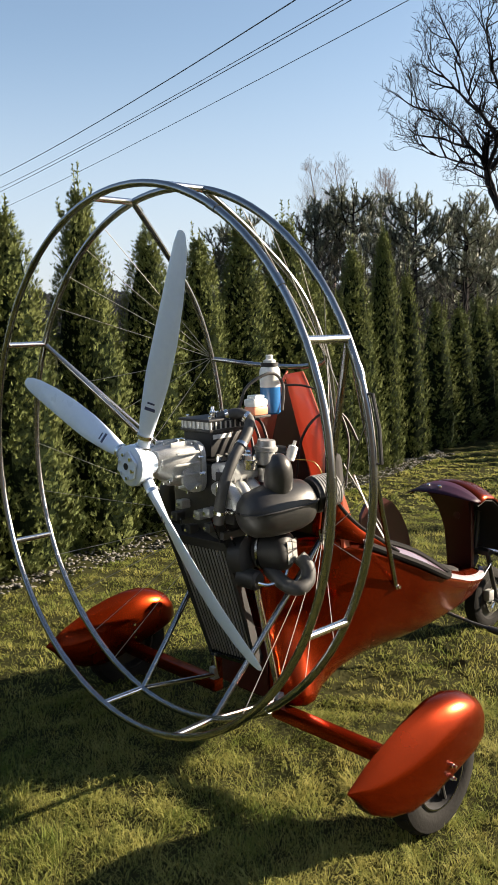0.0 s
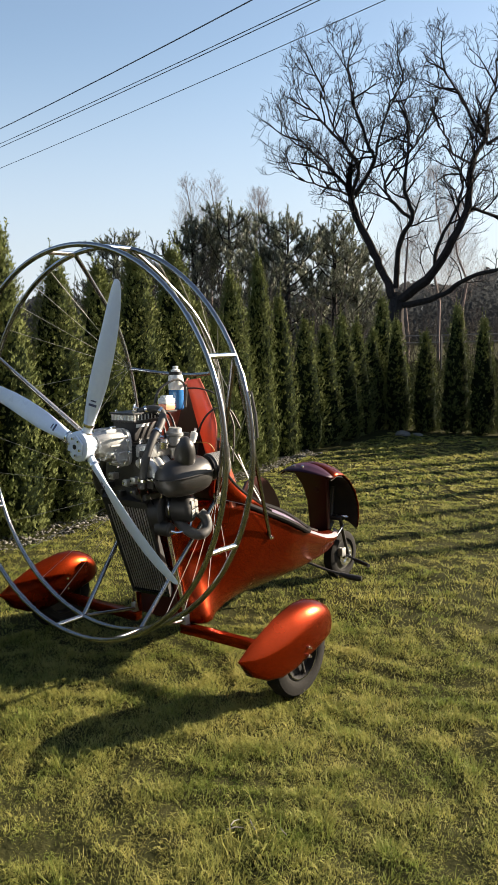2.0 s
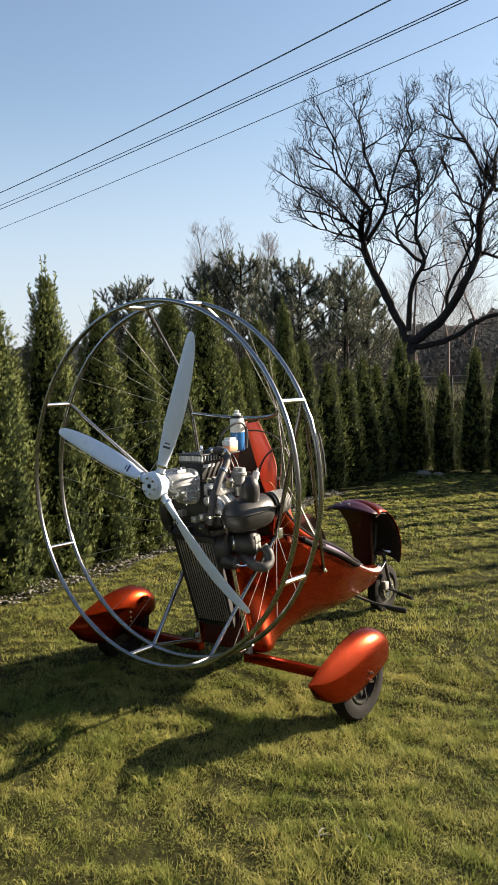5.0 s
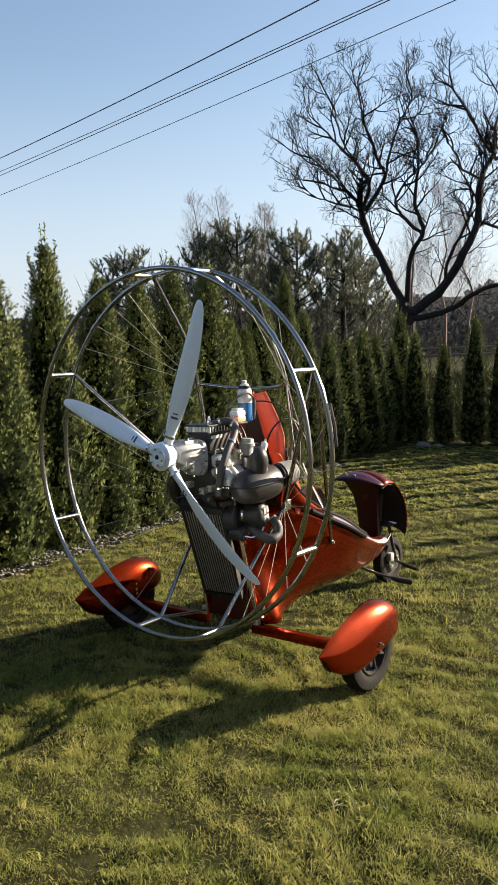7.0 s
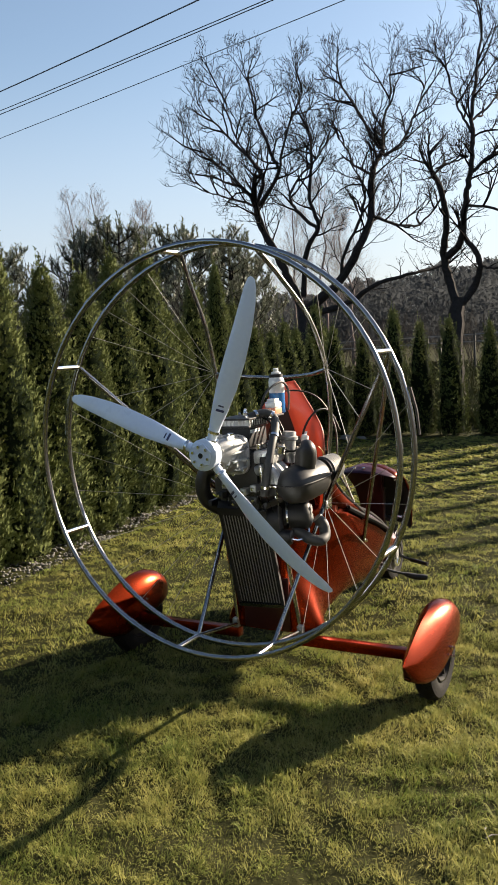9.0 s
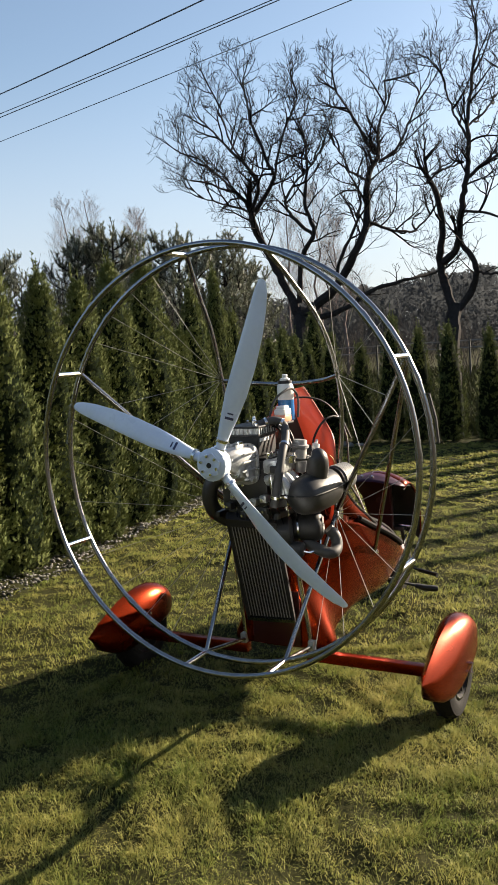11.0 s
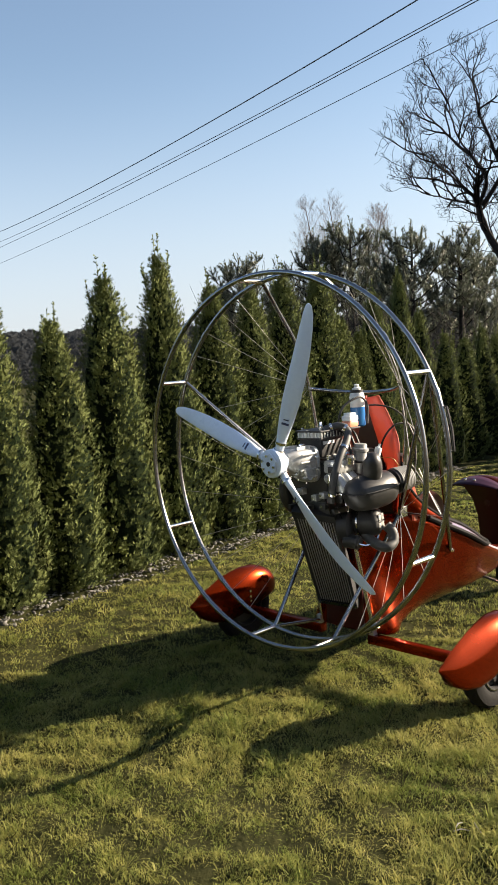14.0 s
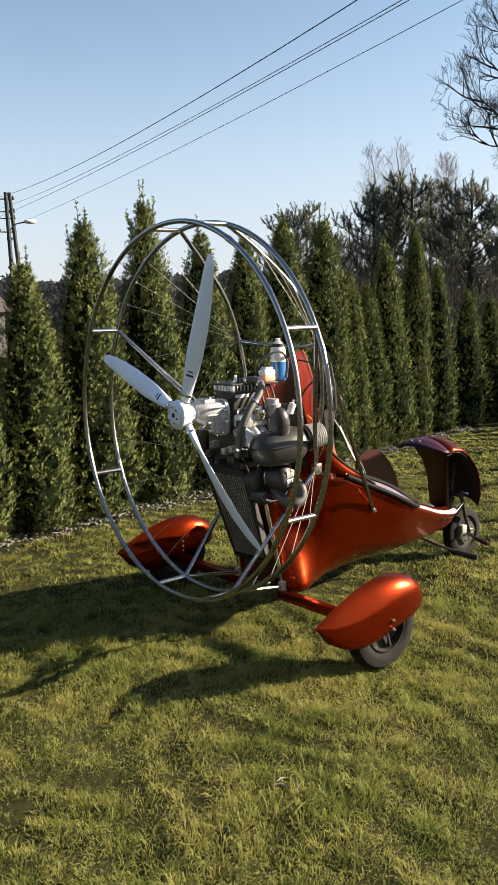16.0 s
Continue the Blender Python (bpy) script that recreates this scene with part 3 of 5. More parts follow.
    for k in range(3):
        a = 0.40 + 0.036 * k
        part("ignition_lead", tube(glide([(a, -0.02, 1.20), (a + 0.005, -0.09, 1.19), (a + 0.002, -0.13, 1.12), (a - 0.02 + 0.012 * (k % 3), -0.15, 1.05)], 5), 0.0052, 7), M_black, e)
    for k in range(4):
        a = 0.30 + 0.05 * k
        part("vent_tube", tube(glide([(a, -0.14, 0.95), (a + 0.02, -0.20, 0.93 + 0.01 * k), (a + 0.06, -0.20, 0.97), (a + 0.09, -0.15, 1.0 + 0.012 * k)], 5), 0.0045, 7), M_black if k % 2 else M_hose, e)
    part("oil_sump", block(0.26, 0.54, -0.10, 0.10, 0.79, 0.88, 0.02), M_satin, e)
    part("exhaust_pipe", tube(glide([(0.33, 0.12, 0.99), (0.30, 0.185, 0.97), (0.29, 0.205, 0.91), (0.31, 0.20, 0.84), (0.36, 0.16, 0.79)], 6), 0.034, 14), M_satin, e, "black exhaust pipe")
    for y, z in ((-0.10, 0.865), (0.0, 0.845), (-0.05, 0.90), (0.07, 0.88), (-0.10, 0.915), (0.04, 0.925)):
        part("mount_clip", block(0.212, 0.25, y - 0.016, y + 0.016, z - 0.015, z + 0.015, 0.004), M_satin if z < 0.9 else M_alloy, e)
        part("mount_bolt", lathe([(-0.008, 0.006), (0.012, 0.006)], (0.210, y, z), (1, 0, 0), 6), M_chrome, e)
    for a, b in (((0.22, -0.115, 0.90), (0.24, -0.13, 0.82)), ((0.25, -0.14, 0.885), (0.29, -0.15, 0.80)), ((0.20, 0.02, 0.88), (0.22, 0.03, 0.80))):
        part("bracket_strap", tube([a, b], 0.007, 6, flat=0.4), M_tube, e)
    part("loose_cable", tube(glide([(0.53, -0.20, 1.06), (0.57, -0.25, 1.05), (0.60, -0.26, 1.00), (0.60, -0.24, 0.94)], 6), 0.0015, 6), M_yellow, e)
    part("control_cable", tube(glide([(0.56, -0.03, 1.30), (0.66, -0.12, 1.30), (0.72, -0.20, 1.25), (0.74, -0.26, 1.12), (0.70, -0.28, 0.95)], 6), 0.004, 6), M_black, e)
    part("control_cable", tube(glide([(0.60, -0.14, 0.98), (0.61, -0.16, 1.12), (0.66, -0.20, 1.20), (0.74, -0.235, 1.195), (0.79, -0.26, 1.10)], 6), 0.005, 6), M_black, e)
    # air box
    ax = Vector((0.97, -0.16, 0.08)).normalized()
    prof = [(-0.150, 0.004), (-0.147, 0.030), (-0.134, 0.055), (-0.108, 0.074), (-0.06, 0.084), (0.0, 0.087), (0.06, 0.085), (0.095, 0.076), (0.115, 0.060), (0.125, 0.038)]
    box = part("air_box", lathe(prof, (0.385, -0.262, 0.925), ax, 28), M_satin, trike, "smooth black rounded air box")
    seam = [Vector((0.385, -0.262, 0.925)) + ax * h + Vector((0, 0, 1)).cross(ax).normalized() * sd * (r + 0.0015) + Vector((0, 0, 0.012)) for sd in (-1, 1) for h, r in (prof if sd < 0 else prof[::-1])]
    part("air_box_seam", tube(seam, 0.0045, 6), M_black, box)
    part("air_inlet", tube(glide([(0.37, -0.27, 0.96), (0.365, -0.283, 1.02), (0.36, -0.290, 1.06), (0.357, -0.285, 1.088), (0.353, -0.272, 1.102)], 5), [0.047] * 8 + [0.046, 0.045, 0.044, 0.043, 0.041, 0.039, 0.036, 0.032, 0.027, 0.021, 0.014, 0.009, 0.004], 18), M_satin, box)
    fx = Vector((0.96, -0.2, 0.12)).normalized()
    f = part("air_filter", lathe([(-0.05, 0.042), (-0.045, 0.058), (-0.03, 0.060), (0.05, 0.052), (0.056, 0.044), (0.056, 0.01)], (0.548, -0.300, 0.955), fx, 28), M_black, box, "pale ribbed cone air filter")
    for k in range(8):
        part("filter_rib", lathe([(-0.003, 0.05), (-0.003, 0.0635 - 0.0009 * k), (0.003, 0.0635 - 0.0009 * k), (0.003, 0.05)], Vector((0.548, -0.300, 0.955)) + fx * (-0.026 + 0.0105 * k), fx, 24, closed=True), M_grey, f)
    # starter and elbow
    sx = Vector((0.35, -0.93, 0.05)).normalized()
    st = part("starter_motor", lathe([(-0.085, 0.03), (-0.08, 0.058), (-0.02, 0.066), (0.025, 0.067), (0.045, 0.060), (0.055, 0.045), (0.058, 0.02)], (0.425, -0.205, 0.765), sx, 26), M_black, trike, "black starter motor")
    for a in (45, 135, 225, 315):
        p = part("motor_patch", block(-0.017, 0.017, -0.001, 0.001, -0.017, 0.017, 0.0005), M_grey, st)
        p.matrix_basis = Matrix.Translation(Vector((0.425, -0.205, 0.765)) + sx * 0.0572) @ sx.to_track_quat("-Y", "Z").to_matrix().to_4x4() @ pose(0.029 * math.cos(radians(a)), -0.001, 0.029 * math.sin(radians(a)))
    part("motor_band", lathe([(-0.004, 0.05), (-0.004, 0.069), (0.004, 0.069), (0.004, 0.05)], Vector((0.425, -0.205, 0.765)) - sx * 0.045, sx, 24, closed=True), M_tube, st)
    part("elbow_pipe", tube(glide([(0.40, -0.19, 0.705), (0.40, -0.26, 0.668), (0.42, -0.305, 0.655), (0.462, -0.310, 0.672), (0.475, -0.298, 0.715), (0.46, -0.275, 0.748)], 6), 0.025, 14), M_hose, trike, "black rubber elbow pipe")
    part("drive_cover", lathe([(-0.03, 0.03), (-0.028, 0.062), (0.02, 0.066), (0.03, 0.05)], (0.335, -0.135, 0.755), sx, 22), M_black, trike)
    part("oil_filter", lathe([(0, 0.02), (0.004, 0.034), (0.07, 0.034), (0.08, 0.026)], (0.315, -0.14, 0.69), (0.2, -1, -0.1), 18), M_black, trike)
    part("oil_line", tube(glide([(0.30, -0.20, 0.69), (0.36, -0.23, 0.665), (0.42, -0.25, 0.69), (0.44, -0.23, 0.74)], 5), 0.007, 8), M_chrome, trike)
    # bottles
    b = part("coolant_bottle", lathe([(0.095, 0.036), (0.145, 0.037), (0.16, 0.034), (0.172, 0.022), (0.18, 0.022)], (0.565, -0.055, 1.205), (0, 0, 1), 22), M_white, trike, "translucent bottle half full of blue coolant")
    part("coolant", lathe([(0, 0.030), (0.006, 0.036), (0.095, 0.0362)], (0.565, -0.055, 1.205), (0, 0, 1), 22), M_blue, b)
    part("bottle_cap", lathe([(0.178, 0.022), (0.188, 0.022), (0.192, 0.012), (0.205, 0.013), (0.207, 0.009)], (0.565, -0.055, 1.205), (0, 0, 1), 16), M_white, b)
    part("bottle_collar", lathe([(0.166, 0.026), (0.166, 0.031), (0.180, 0.031), (0.180, 0.022)], (0.565, -0.055, 1.205), (0, 0, 1), 16, closed=True), M_black, b)
    r = part("brake_reservoir", block(0.43, 0.495, -0.115, -0.06, 1.212, 1.242, 0.008), M_peach, trike, "peach tinted fluid reservoir")
    part("reservoir_top", block(0.43, 0.495, -0.115, -0.06, 1.240, 1.268, 0.009), M_white, r)
    part("reservoir_lid", block(0.44, 0.485, -0.108, -0.067, 1.266, 1.280, 0.004), M_white, r)
    part("reservoir_bracket", block(0.425, 0.50, -0.12, -0.055, 1.204, 1.212, 0.002), M_black, r)
    ff = part("fuel_filter", lathe([(-0.035, 0.004), (-0.03, 0.005), (-0.028, 0.017), (0.02, 0.017), (0.024, 0.006), (0.04, 0.006)], (0.50, -0.215, 1.09), (0.35, -0.1, 0.9), 14), M_white, trike, "clear plastic fuel filter")
    part("filter_core", lathe([(-0.02, 0.0175), (0.0, 0.0178), (0.01, 0.0175)], (0.50, -0.215, 1.09), (0.35, -0.1, 0.9), 14), M_label, ff)
    part("engine_frame", block(0.24, 0.62, -0.15, -0.13, 0.825, 0.85, 0.004), M_satin, trike)
    part("engine_frame", block(0.24, 0.62, 0.13, 0.15, 0.825, 0.85, 0.004), M_satin, trike)


def radiator():
    # a slanted core between four corners
    tl, tr, bl, br = Vector((0.19, 0.055, 0.815)), Vector((0.275, -0.115, 0.79)), Vector((0.385, 0.10, 0.345)), Vector((0.41, -0.105, 0.345))
    front = (tr - tl).cross(bl - tl).normalized()
    if front.x > 0:
        front = -front

    def slab(u0, u1, v0, v1, d0, d1, name, material, parent):
        def at(u, v, d):
            return tl.lerp(tr, u).lerp(bl.lerp(br, u), v) + front * d
        bm = bmesh.new()
        q = [bm.verts.new(at(u, v, d)) for d in (d0, d1) for u, v in ((u0, v0), (u1, v0), (u1, v1), (u0, v1))]
        for f in ((0, 1, 2, 3), (7, 6, 5, 4), (0, 4, 5, 1), (1, 5, 6, 2), (2, 6, 7, 3), (3, 7, 4, 0)):
            bm.faces.new([q[i] for i in f])
        return part(name, bm, material, parent)
    core = slab(0, 1, 0, 1, -0.035, 0.0, "radiator", M_black, trike)
    tagged(core, "black slanted radiator with vertical fins")
    for k in range(15):
        u = 0.05 + 0.9 * k / 14
        slab(u - 0.008, u + 0.008, 0.03, 0.97, 0.0, 0.007, "fin", M_fin, core)
    slab(-0.05, 0.02, -0.02, 1.02, -0.04, 0.008, "side_rail", M_black, core)
    slab(0.98, 1.05, -0.02, 1.02, -0.04, 0.008, "side_rail", M_black, core)
    slab(-0.05, 1.05, -0.05, 0.02, -0.045, 0.010, "end_tank", M_black, core)
    slab(-0.04, 1.04, 0.985, 1.02, -0.04, 0.012, "end_tank", M_tube, core)


def wheel_set(s):
    """A main wheel and its teardrop fairing; s is +1 on the left, -1 on the right."""
    yc = s * 0.785
    w = part("main_wheel", lathe([(-0.022, 0.105), (-0.04, 0.125), (-0.045, 0.15), (-0.036, 0.178), (-0.015, 0.191), (0.015, 0.191), (0.036, 0.178), (0.045, 0.15), (0.04, 0.125), (0.022, 0.105)], (0.475, yc, 0.187), (0, 1, 0), 40, closed=True), M_rubber, trike, "worn black rubber tyre")
    rim = part("rim", lathe([(-0.036, 0.118), (-0.038, 0.108), (-0.008, 0.100), (-0.006, 0.045), (-0.03, 0.036), (-0.032, 0.016), (0.032, 0.016), (0.03, 0.036), (0.006, 0.045), (0.008, 0.100), (0.038, 0.108), (0.036, 0.118)], (0.475, yc, 0.187), (0, 1, 0), 32, closed=True), M_black, w, "black painted rim")
    for k in range(5):
        a = 2 * math.pi * k / 5 + 0.3
        part("rim_spoke", tube([(0.475 + 0.035 * math.sin(a), yc + s * 0.026, 0.187 + 0.035 * math.cos(a)), (0.475 + 0.102 * math.sin(a), yc + s * 0.024, 0.187 + 0.102 * math.cos(a))], 0.011, 8, flat=0.6), M_satin, rim)
    part("axle_cap", lathe([(-0.006, 0.010), (0.0, 0.018), (0.004, 0.016), (0.006, 0.006)], (0.475, yc + s * 0.032, 0.187), (0, s, 0), 12), M_chrome, rim)
    part("rim_edge", lathe([(-0.003, 0.108), (-0.003, 0.112), (0.002, 0.112), (0.002, 0.108)], (0.475, yc + s * 0.037, 0.187), (0, 1, 0), 32, closed=True), M_tube, rim)
    for k in range(18):
        a = 2 * math.pi * k / 18
        for sd in (-1, 1):
            part("tread_block", block(-0.011, 0.011, -0.009, 0.009, -0.003, 0.003, 0.0015), M_rubber, w).matrix_basis = pose(0.475 + 0.187 * math.sin(a), yc + sd * 0.021, 0.187 + 0.187 * math.cos(a), 0, math.degrees(a), 0) @ pose(0, 0, 0, sd * -28, 0, 0)
    rows = []
    for x, half, top, bot in ((0.090, 0.0015, 0.267, 0.263), (0.104, 0.007, 0.276, 0.250), (0.130, 0.017, 0.290, 0.224), (0.165, 0.031, 0.312, 0.180), (0.235, 0.046, 0.341, 0.145), (0.315, 0.060, 0.373, 0.130), (0.40, 0.070, 0.393, 0.142), (0.48, 0.075, 0.404, 0.166), (0.555, 0.074, 0.401, 0.185), (0.625, 0.067, 0.381, 0.200), (0.68, 0.053, 0.350, 0.214), (0.714, 0.034, 0.308, 0.230), (0.729, 0.012, 0.272, 0.248)):
        sec = []
        for k in range(28):
            q = 2 * math.pi * k / 28
            c, d = math.cos(q), math.sin(q)
            zc = bot + (top - bot) * 0.55
            if d >= 0:
                e = max(0, min(1, (0.62 - x) / 0.30))
                y, z = half * math.copysign(abs(c) ** 0.9, c), zc + (top - zc) * (1 - abs(c) ** (0.9 * (2.1 - 0.9 * e))) ** (0.5 + 0.28 * e)
            else:
                y, z = half * math.copysign(abs(c) ** 0.25, c), zc - (zc - bot) * abs(d) ** 0.5
            sec.append((x, yc + y, z))
        rows.append(sec)
    bm = loft(rows)
    low = [f for f in bm.faces if f.calc_center_median().z < 0.30 and abs(f.normal.z) > 0.0 and all(abs(v.co.y - yc) < 0.068 for v in f.verts) and max(v.co.z for v in f.verts) < 0.262]
    bm.normal_update()
    low = [f for f in low if abs(f.normal.z) > 0.75 and f.calc_center_median().x > 0.2]
    bmesh.ops.delete(bm, geom=low, context="FACES")
    fair = part("wheel_fairing", bm, M_paint, trike, "glossy orange teardrop wheel fairing", sharp=50)
    solid = fair.modifiers.new("thickness", "SOLIDIFY")
    solid.thickness, solid.offset = 0.004, -1
    for dz in (0.0, 0.038):
        part("fairing_bolt", lathe([(0, 0.008), (0.006, 0.008), (0.007, 0.005), (0.016, 0.005)], (0.472, yc + s * 0.073, 0.186 + dz), (0, s, 0), 6), M_chrome, fair)
    if s > 0:
        for dz in (0.075, 0.045, 0.02):
            part("fairing_bolt", lathe([(0, 0.007), (0.006, 0.006)], (0.47, yc - 0.075, 0.20 + dz), (0, -1, 0), 8), M_chrome, fair)
    part("axle_beam", block(0.43, 0.475, min(s * 0.15, s * 0.72), max(s * 0.15, s * 0.72), 0.155, 0.20, 0.005), M_paint, trike, "square orange axle tube")


def fairing():
    # hull stations: x, bottom, half width there, a middle height, half width there, rim height, half width there
    rows, rim = [], []
    for x, bot, yb, zm, ym, top, yt in ((0.455, 0.205, 0.135, 0.46, 0.070, 0.73, 0.07), (0.462, 0.202, 0.185, 0.46, 0.088, 0.74, 0.085), (0.482, 0.198, 0.232, 0.46, 0.112, 0.75, 0.105), (0.515, 0.195, 0.252, 0.46, 0.140, 0.76, 0.135), (0.56, 0.193, 0.244, 0.46, 0.150, 0.766, 0.145), (0.61, 0.191, 0.212, 0.46, 0.172, 0.768, 0.172), (0.68, 0.190, 0.172, 0.45, 0.208, 0.762, 0.215), (0.80, 0.192, 0.125, 0.45, 0.248, 0.722, 0.274), (0.95, 0.197, 0.10, 0.45, 0.255, 0.655, 0.284),
                                         (1.10, 0.192, 0.09, 0.41, 0.265, 0.585, 0.305), (1.22, 0.188, 0.08, 0.385, 0.260, 0.525, 0.308), (1.35, 0.188, 0.07, 0.355, 0.232, 0.470, 0.275), (1.50, 0.192, 0.06, 0.325, 0.190, 0.418, 0.225), (1.65, 0.202, 0.05, 0.300, 0.150, 0.368, 0.178), (1.80, 0.218, 0.04, 0.285, 0.110, 0.334, 0.138), (1.90, 0.236, 0.03, 0.285, 0.075, 0.324, 0.098), (1.965, 0.258, 0.02, 0.295, 0.04, 0.328, 0.055)):
        side = glide([(x, yt, top), (x, (ym + yt) / 2 + 0.006, (zm + top) / 2), (x, ym, zm), (x, yb + (ym - yb) * (0.72 if x > 0.70 else 0.40), zm - (zm - bot) * 0.55), (x, yb, bot + 0.012), (x, yb * 0.72, bot), (x, 0, bot - 0.004)], 3)
        rim.append(side[0])
        rows.append(side + [Vector((v.x, -v.y, v.z)) for v in reversed(side[:-1])])
    bm = loft(rows, caps=False, ring=False)
    bm.faces.new([v for v in bm.verts if abs(v.co.x - 0.455) < 1e-4])
    bm.faces.new([v for v in bm.verts if abs(v.co.x - 1.965) < 1e-4])
    hull = part("body_fairing", bm, M_paint, trike, "glossy metallic orange pod fairing", sharp=50)
    solid = hull.modifiers.new("thickness", "SOLIDIFY")
    solid.thickness, solid.offset = 0.005, -1
    # added sheet: its dark red paints the shade on the hull's rear
    part("rear_shade_panel", block(0.446, 0.4525, -0.12, 0.12, 0.21, 0.46, 0.002), M_maroon, hull, "dark red sheet painting the shade on the hull's rear face")
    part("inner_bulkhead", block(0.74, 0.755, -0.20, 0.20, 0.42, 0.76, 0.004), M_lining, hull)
    for s in (1, -1):
        edge = glide([Vector((v.x, s * v.y, v.z)) for v in rim[7:]], 5)
        # beside the seat a leaf-shaped glossy coaming with a black bead, ahead of it a narrow pale lip
        turn = int(len(edge) * 0.40)
        band, low, high, lip = [], [], [], []
        for k, p in enumerate(edge):
            f = k / turn
            wide = 0.018 + 0.048 * math.sin(math.pi * (0.15 + 0.62 * f)) ** 2 if k <= turn else 0.034
            a = p + Vector((0, s * 0.004, 0.003))
            b = p + Vector((0.0, -s * wide * 0.66, wide * 0.72 + 0.004)) if k <= turn else p + Vector((0, -s * wide * 0.75, wide * 0.66))
            sec = [a, a.lerp(b, 0.5) + Vector((0, s * 0.005, 0.004)), b, b - Vector((0, s * 0.008, 0.006)), a - Vector((0, s * 0.010, 0.006))]
            if k <= turn:
                band.append(sec), low.append(a), high.append(b)
            if k >= turn:
                lip.append(sec)
        part("coaming", loft(band), M_coaming, hull, "glossy pale lilac cockpit coaming")
        part("rim_lip", loft(lip), M_lip if s < 0 else M_paint, hull, "pale lilac glossy rim lip" if s < 0 else "")
        deck = [[q[2] - Vector((0, s * 0.002, 0.004)), q[2] + Vector((0, -s * 0.035, 0.012)), q[2] + Vector((0, -s * 0.062, 0.006)), q[2] + Vector((0, -s * 0.062, -0.006)), q[2] - Vector((0, s * 0.006, 0.012))] for q in lip[:-6]]
        part("inner_rim", loft(deck), M_paint, hull, "orange inner rim of the nose")
        mid = low[-1].lerp(high[-1], 0.5) + Vector((0.035, 0, -0.012))
        part("coaming_bead", tube(glide(low[::2] + [mid] + high[::-2], 2), 0.014, 8), M_bead, hull, "black rubber bead")
    # shroud behind the seat: a back with its shade painted dark red, between two thin swept wings
    ridge = [(0.70, 0.0, 1.335), (0.70, 0.03, 1.235), (0.70, 0.058, 1.15), (0.70, 0.078, 1.09), (0.70, 0.098, 1.03), (0.70, 0.115, 0.97), (0.695, 0.14, 0.90), (0.68, 0.17, 0.76)]
    outer = [(0.715, 0.070, 1.345), (0.705, 0.112, 1.290), (0.675, 0.185, 1.195), (0.635, 0.240, 1.125), (0.612, 0.257, 1.045), (0.61, 0.258, 0.97), (0.61, 0.258, 0.88), (0.605, 0.250, 0.74)]
    narrow = [(0.715, 0.004, 1.345), (0.70, 0.085, 1.235), (0.662, 0.165, 1.150)] + outer[3:]
    ridge, outer, narrow = glide(ridge, 3), glide(outer, 3), glide(narrow, 3)
    back_rows = [[Vector((r.x, r.y * k, r.z)) for k in (1, 0.5, 0, -0.5, -1)] + [Vector((r.x + 0.07, -r.y * 1.1 - 0.01, r.z)), Vector((r.x + 0.07, r.y * 1.1 + 0.01, r.z))] for r in ridge[1:]]
    part("seat_shroud", loft(back_rows), M_maroon, trike, "shroud behind the seat, shade of its back coloured dark red", sharp=30)
    for s, outer in ((1, narrow), (-1, outer)):
        wing = loft([[Vector((p.x, s * p.y, p.z)) for p in (r, r.lerp(o, 0.33) + Vector((-0.004, 0, 0)), r.lerp(o, 0.67) + Vector((-0.004, 0, 0)), o)] for r, o in zip(ridge, outer)], ring=False)
        w = part("shroud_wing", wing, M_shell, trike, "thin swept orange shroud wing", sharp=50)
        thick = w.modifiers.new("thickness", "SOLIDIFY")
        thick.thickness = 0.004
        part("wing_edge", tube([Vector((p.x, s * p.y, p.z)) for p in outer], 0.0045, 6), M_shell, w)
    # swept gusset that carries the wing down into the rim
    for s in (1, -1):
        upper = glide([(0.612, 0.258, 1.02), (0.645, 0.260, 0.93), (0.70, 0.265, 0.855), (0.78, 0.272, 0.785), (0.88, 0.279, 0.722), (0.985, 0.284, 0.655)], 4)
        lower = glide([(0.606, 0.200, 0.80), (0.63, 0.202, 0.775), (0.68, 0.222, 0.764), (0.76, 0.262, 0.738), (0.87, 0.279, 0.692), (0.98, 0.285, 0.645)], 4)
        gusset = part("wing_gusset", loft([[Vector((q.x, s * q.y, q.z)) for q in (a, a.lerp(b, 0.5) + Vector((0, -0.008, 0)), b)] for a, b in zip(upper, lower)], ring=False), M_paint, trike, "swept orange panel below the shroud wing", sharp=50)
        plate = gusset.modifiers.new("thickness", "SOLIDIFY")
        plate.thickness = 0.005
        part("gusset_bead", tube([Vector((q.x + 0.004, s * q.y, q.z + 0.004)) for q in upper], 0.008, 8), M_bead, gusset, "black rubber bead")
    # cockpit
    part("cockpit_floor", block(0.80, 1.70, -0.10, 0.10, 0.30, 0.315, 0.004), M_lining, hull)
    seat = part("seat", block(0.80, 1.16, -0.19, 0.19, 0.40, 0.50, 0.03), M_lining, trike, "dark padded seat")
    part("backrest", block(0.775, 0.84, -0.18, 0.18, 0.45, 1.05, 0.03, turn=Euler((0, radians(-6), 0)).to_matrix().to_4x4()), M_lining, seat)
    part("leg_pad", block(1.42, 1.74, -0.085, 0.085, 0.26, 0.405, 0.045), M_lining, trike, "black padded leg rest")
    for s in (1, -1):
        rows = []
        for x, z0, z1 in ((0.72, 0.72, 0.93), (0.745, 0.72, 0.88), (0.77, 0.71, 0.82), (0.80, 0.70, 0.775), (0.83, 0.695, 0.73), (0.85, 0.69, 0.705)):
            rows.append([Vector((x, s * 0.250, z0)), Vector((x, s * 0.245, z1)), Vector((x, s * 0.229, z1)), Vector((x, s * 0.234, z0))])
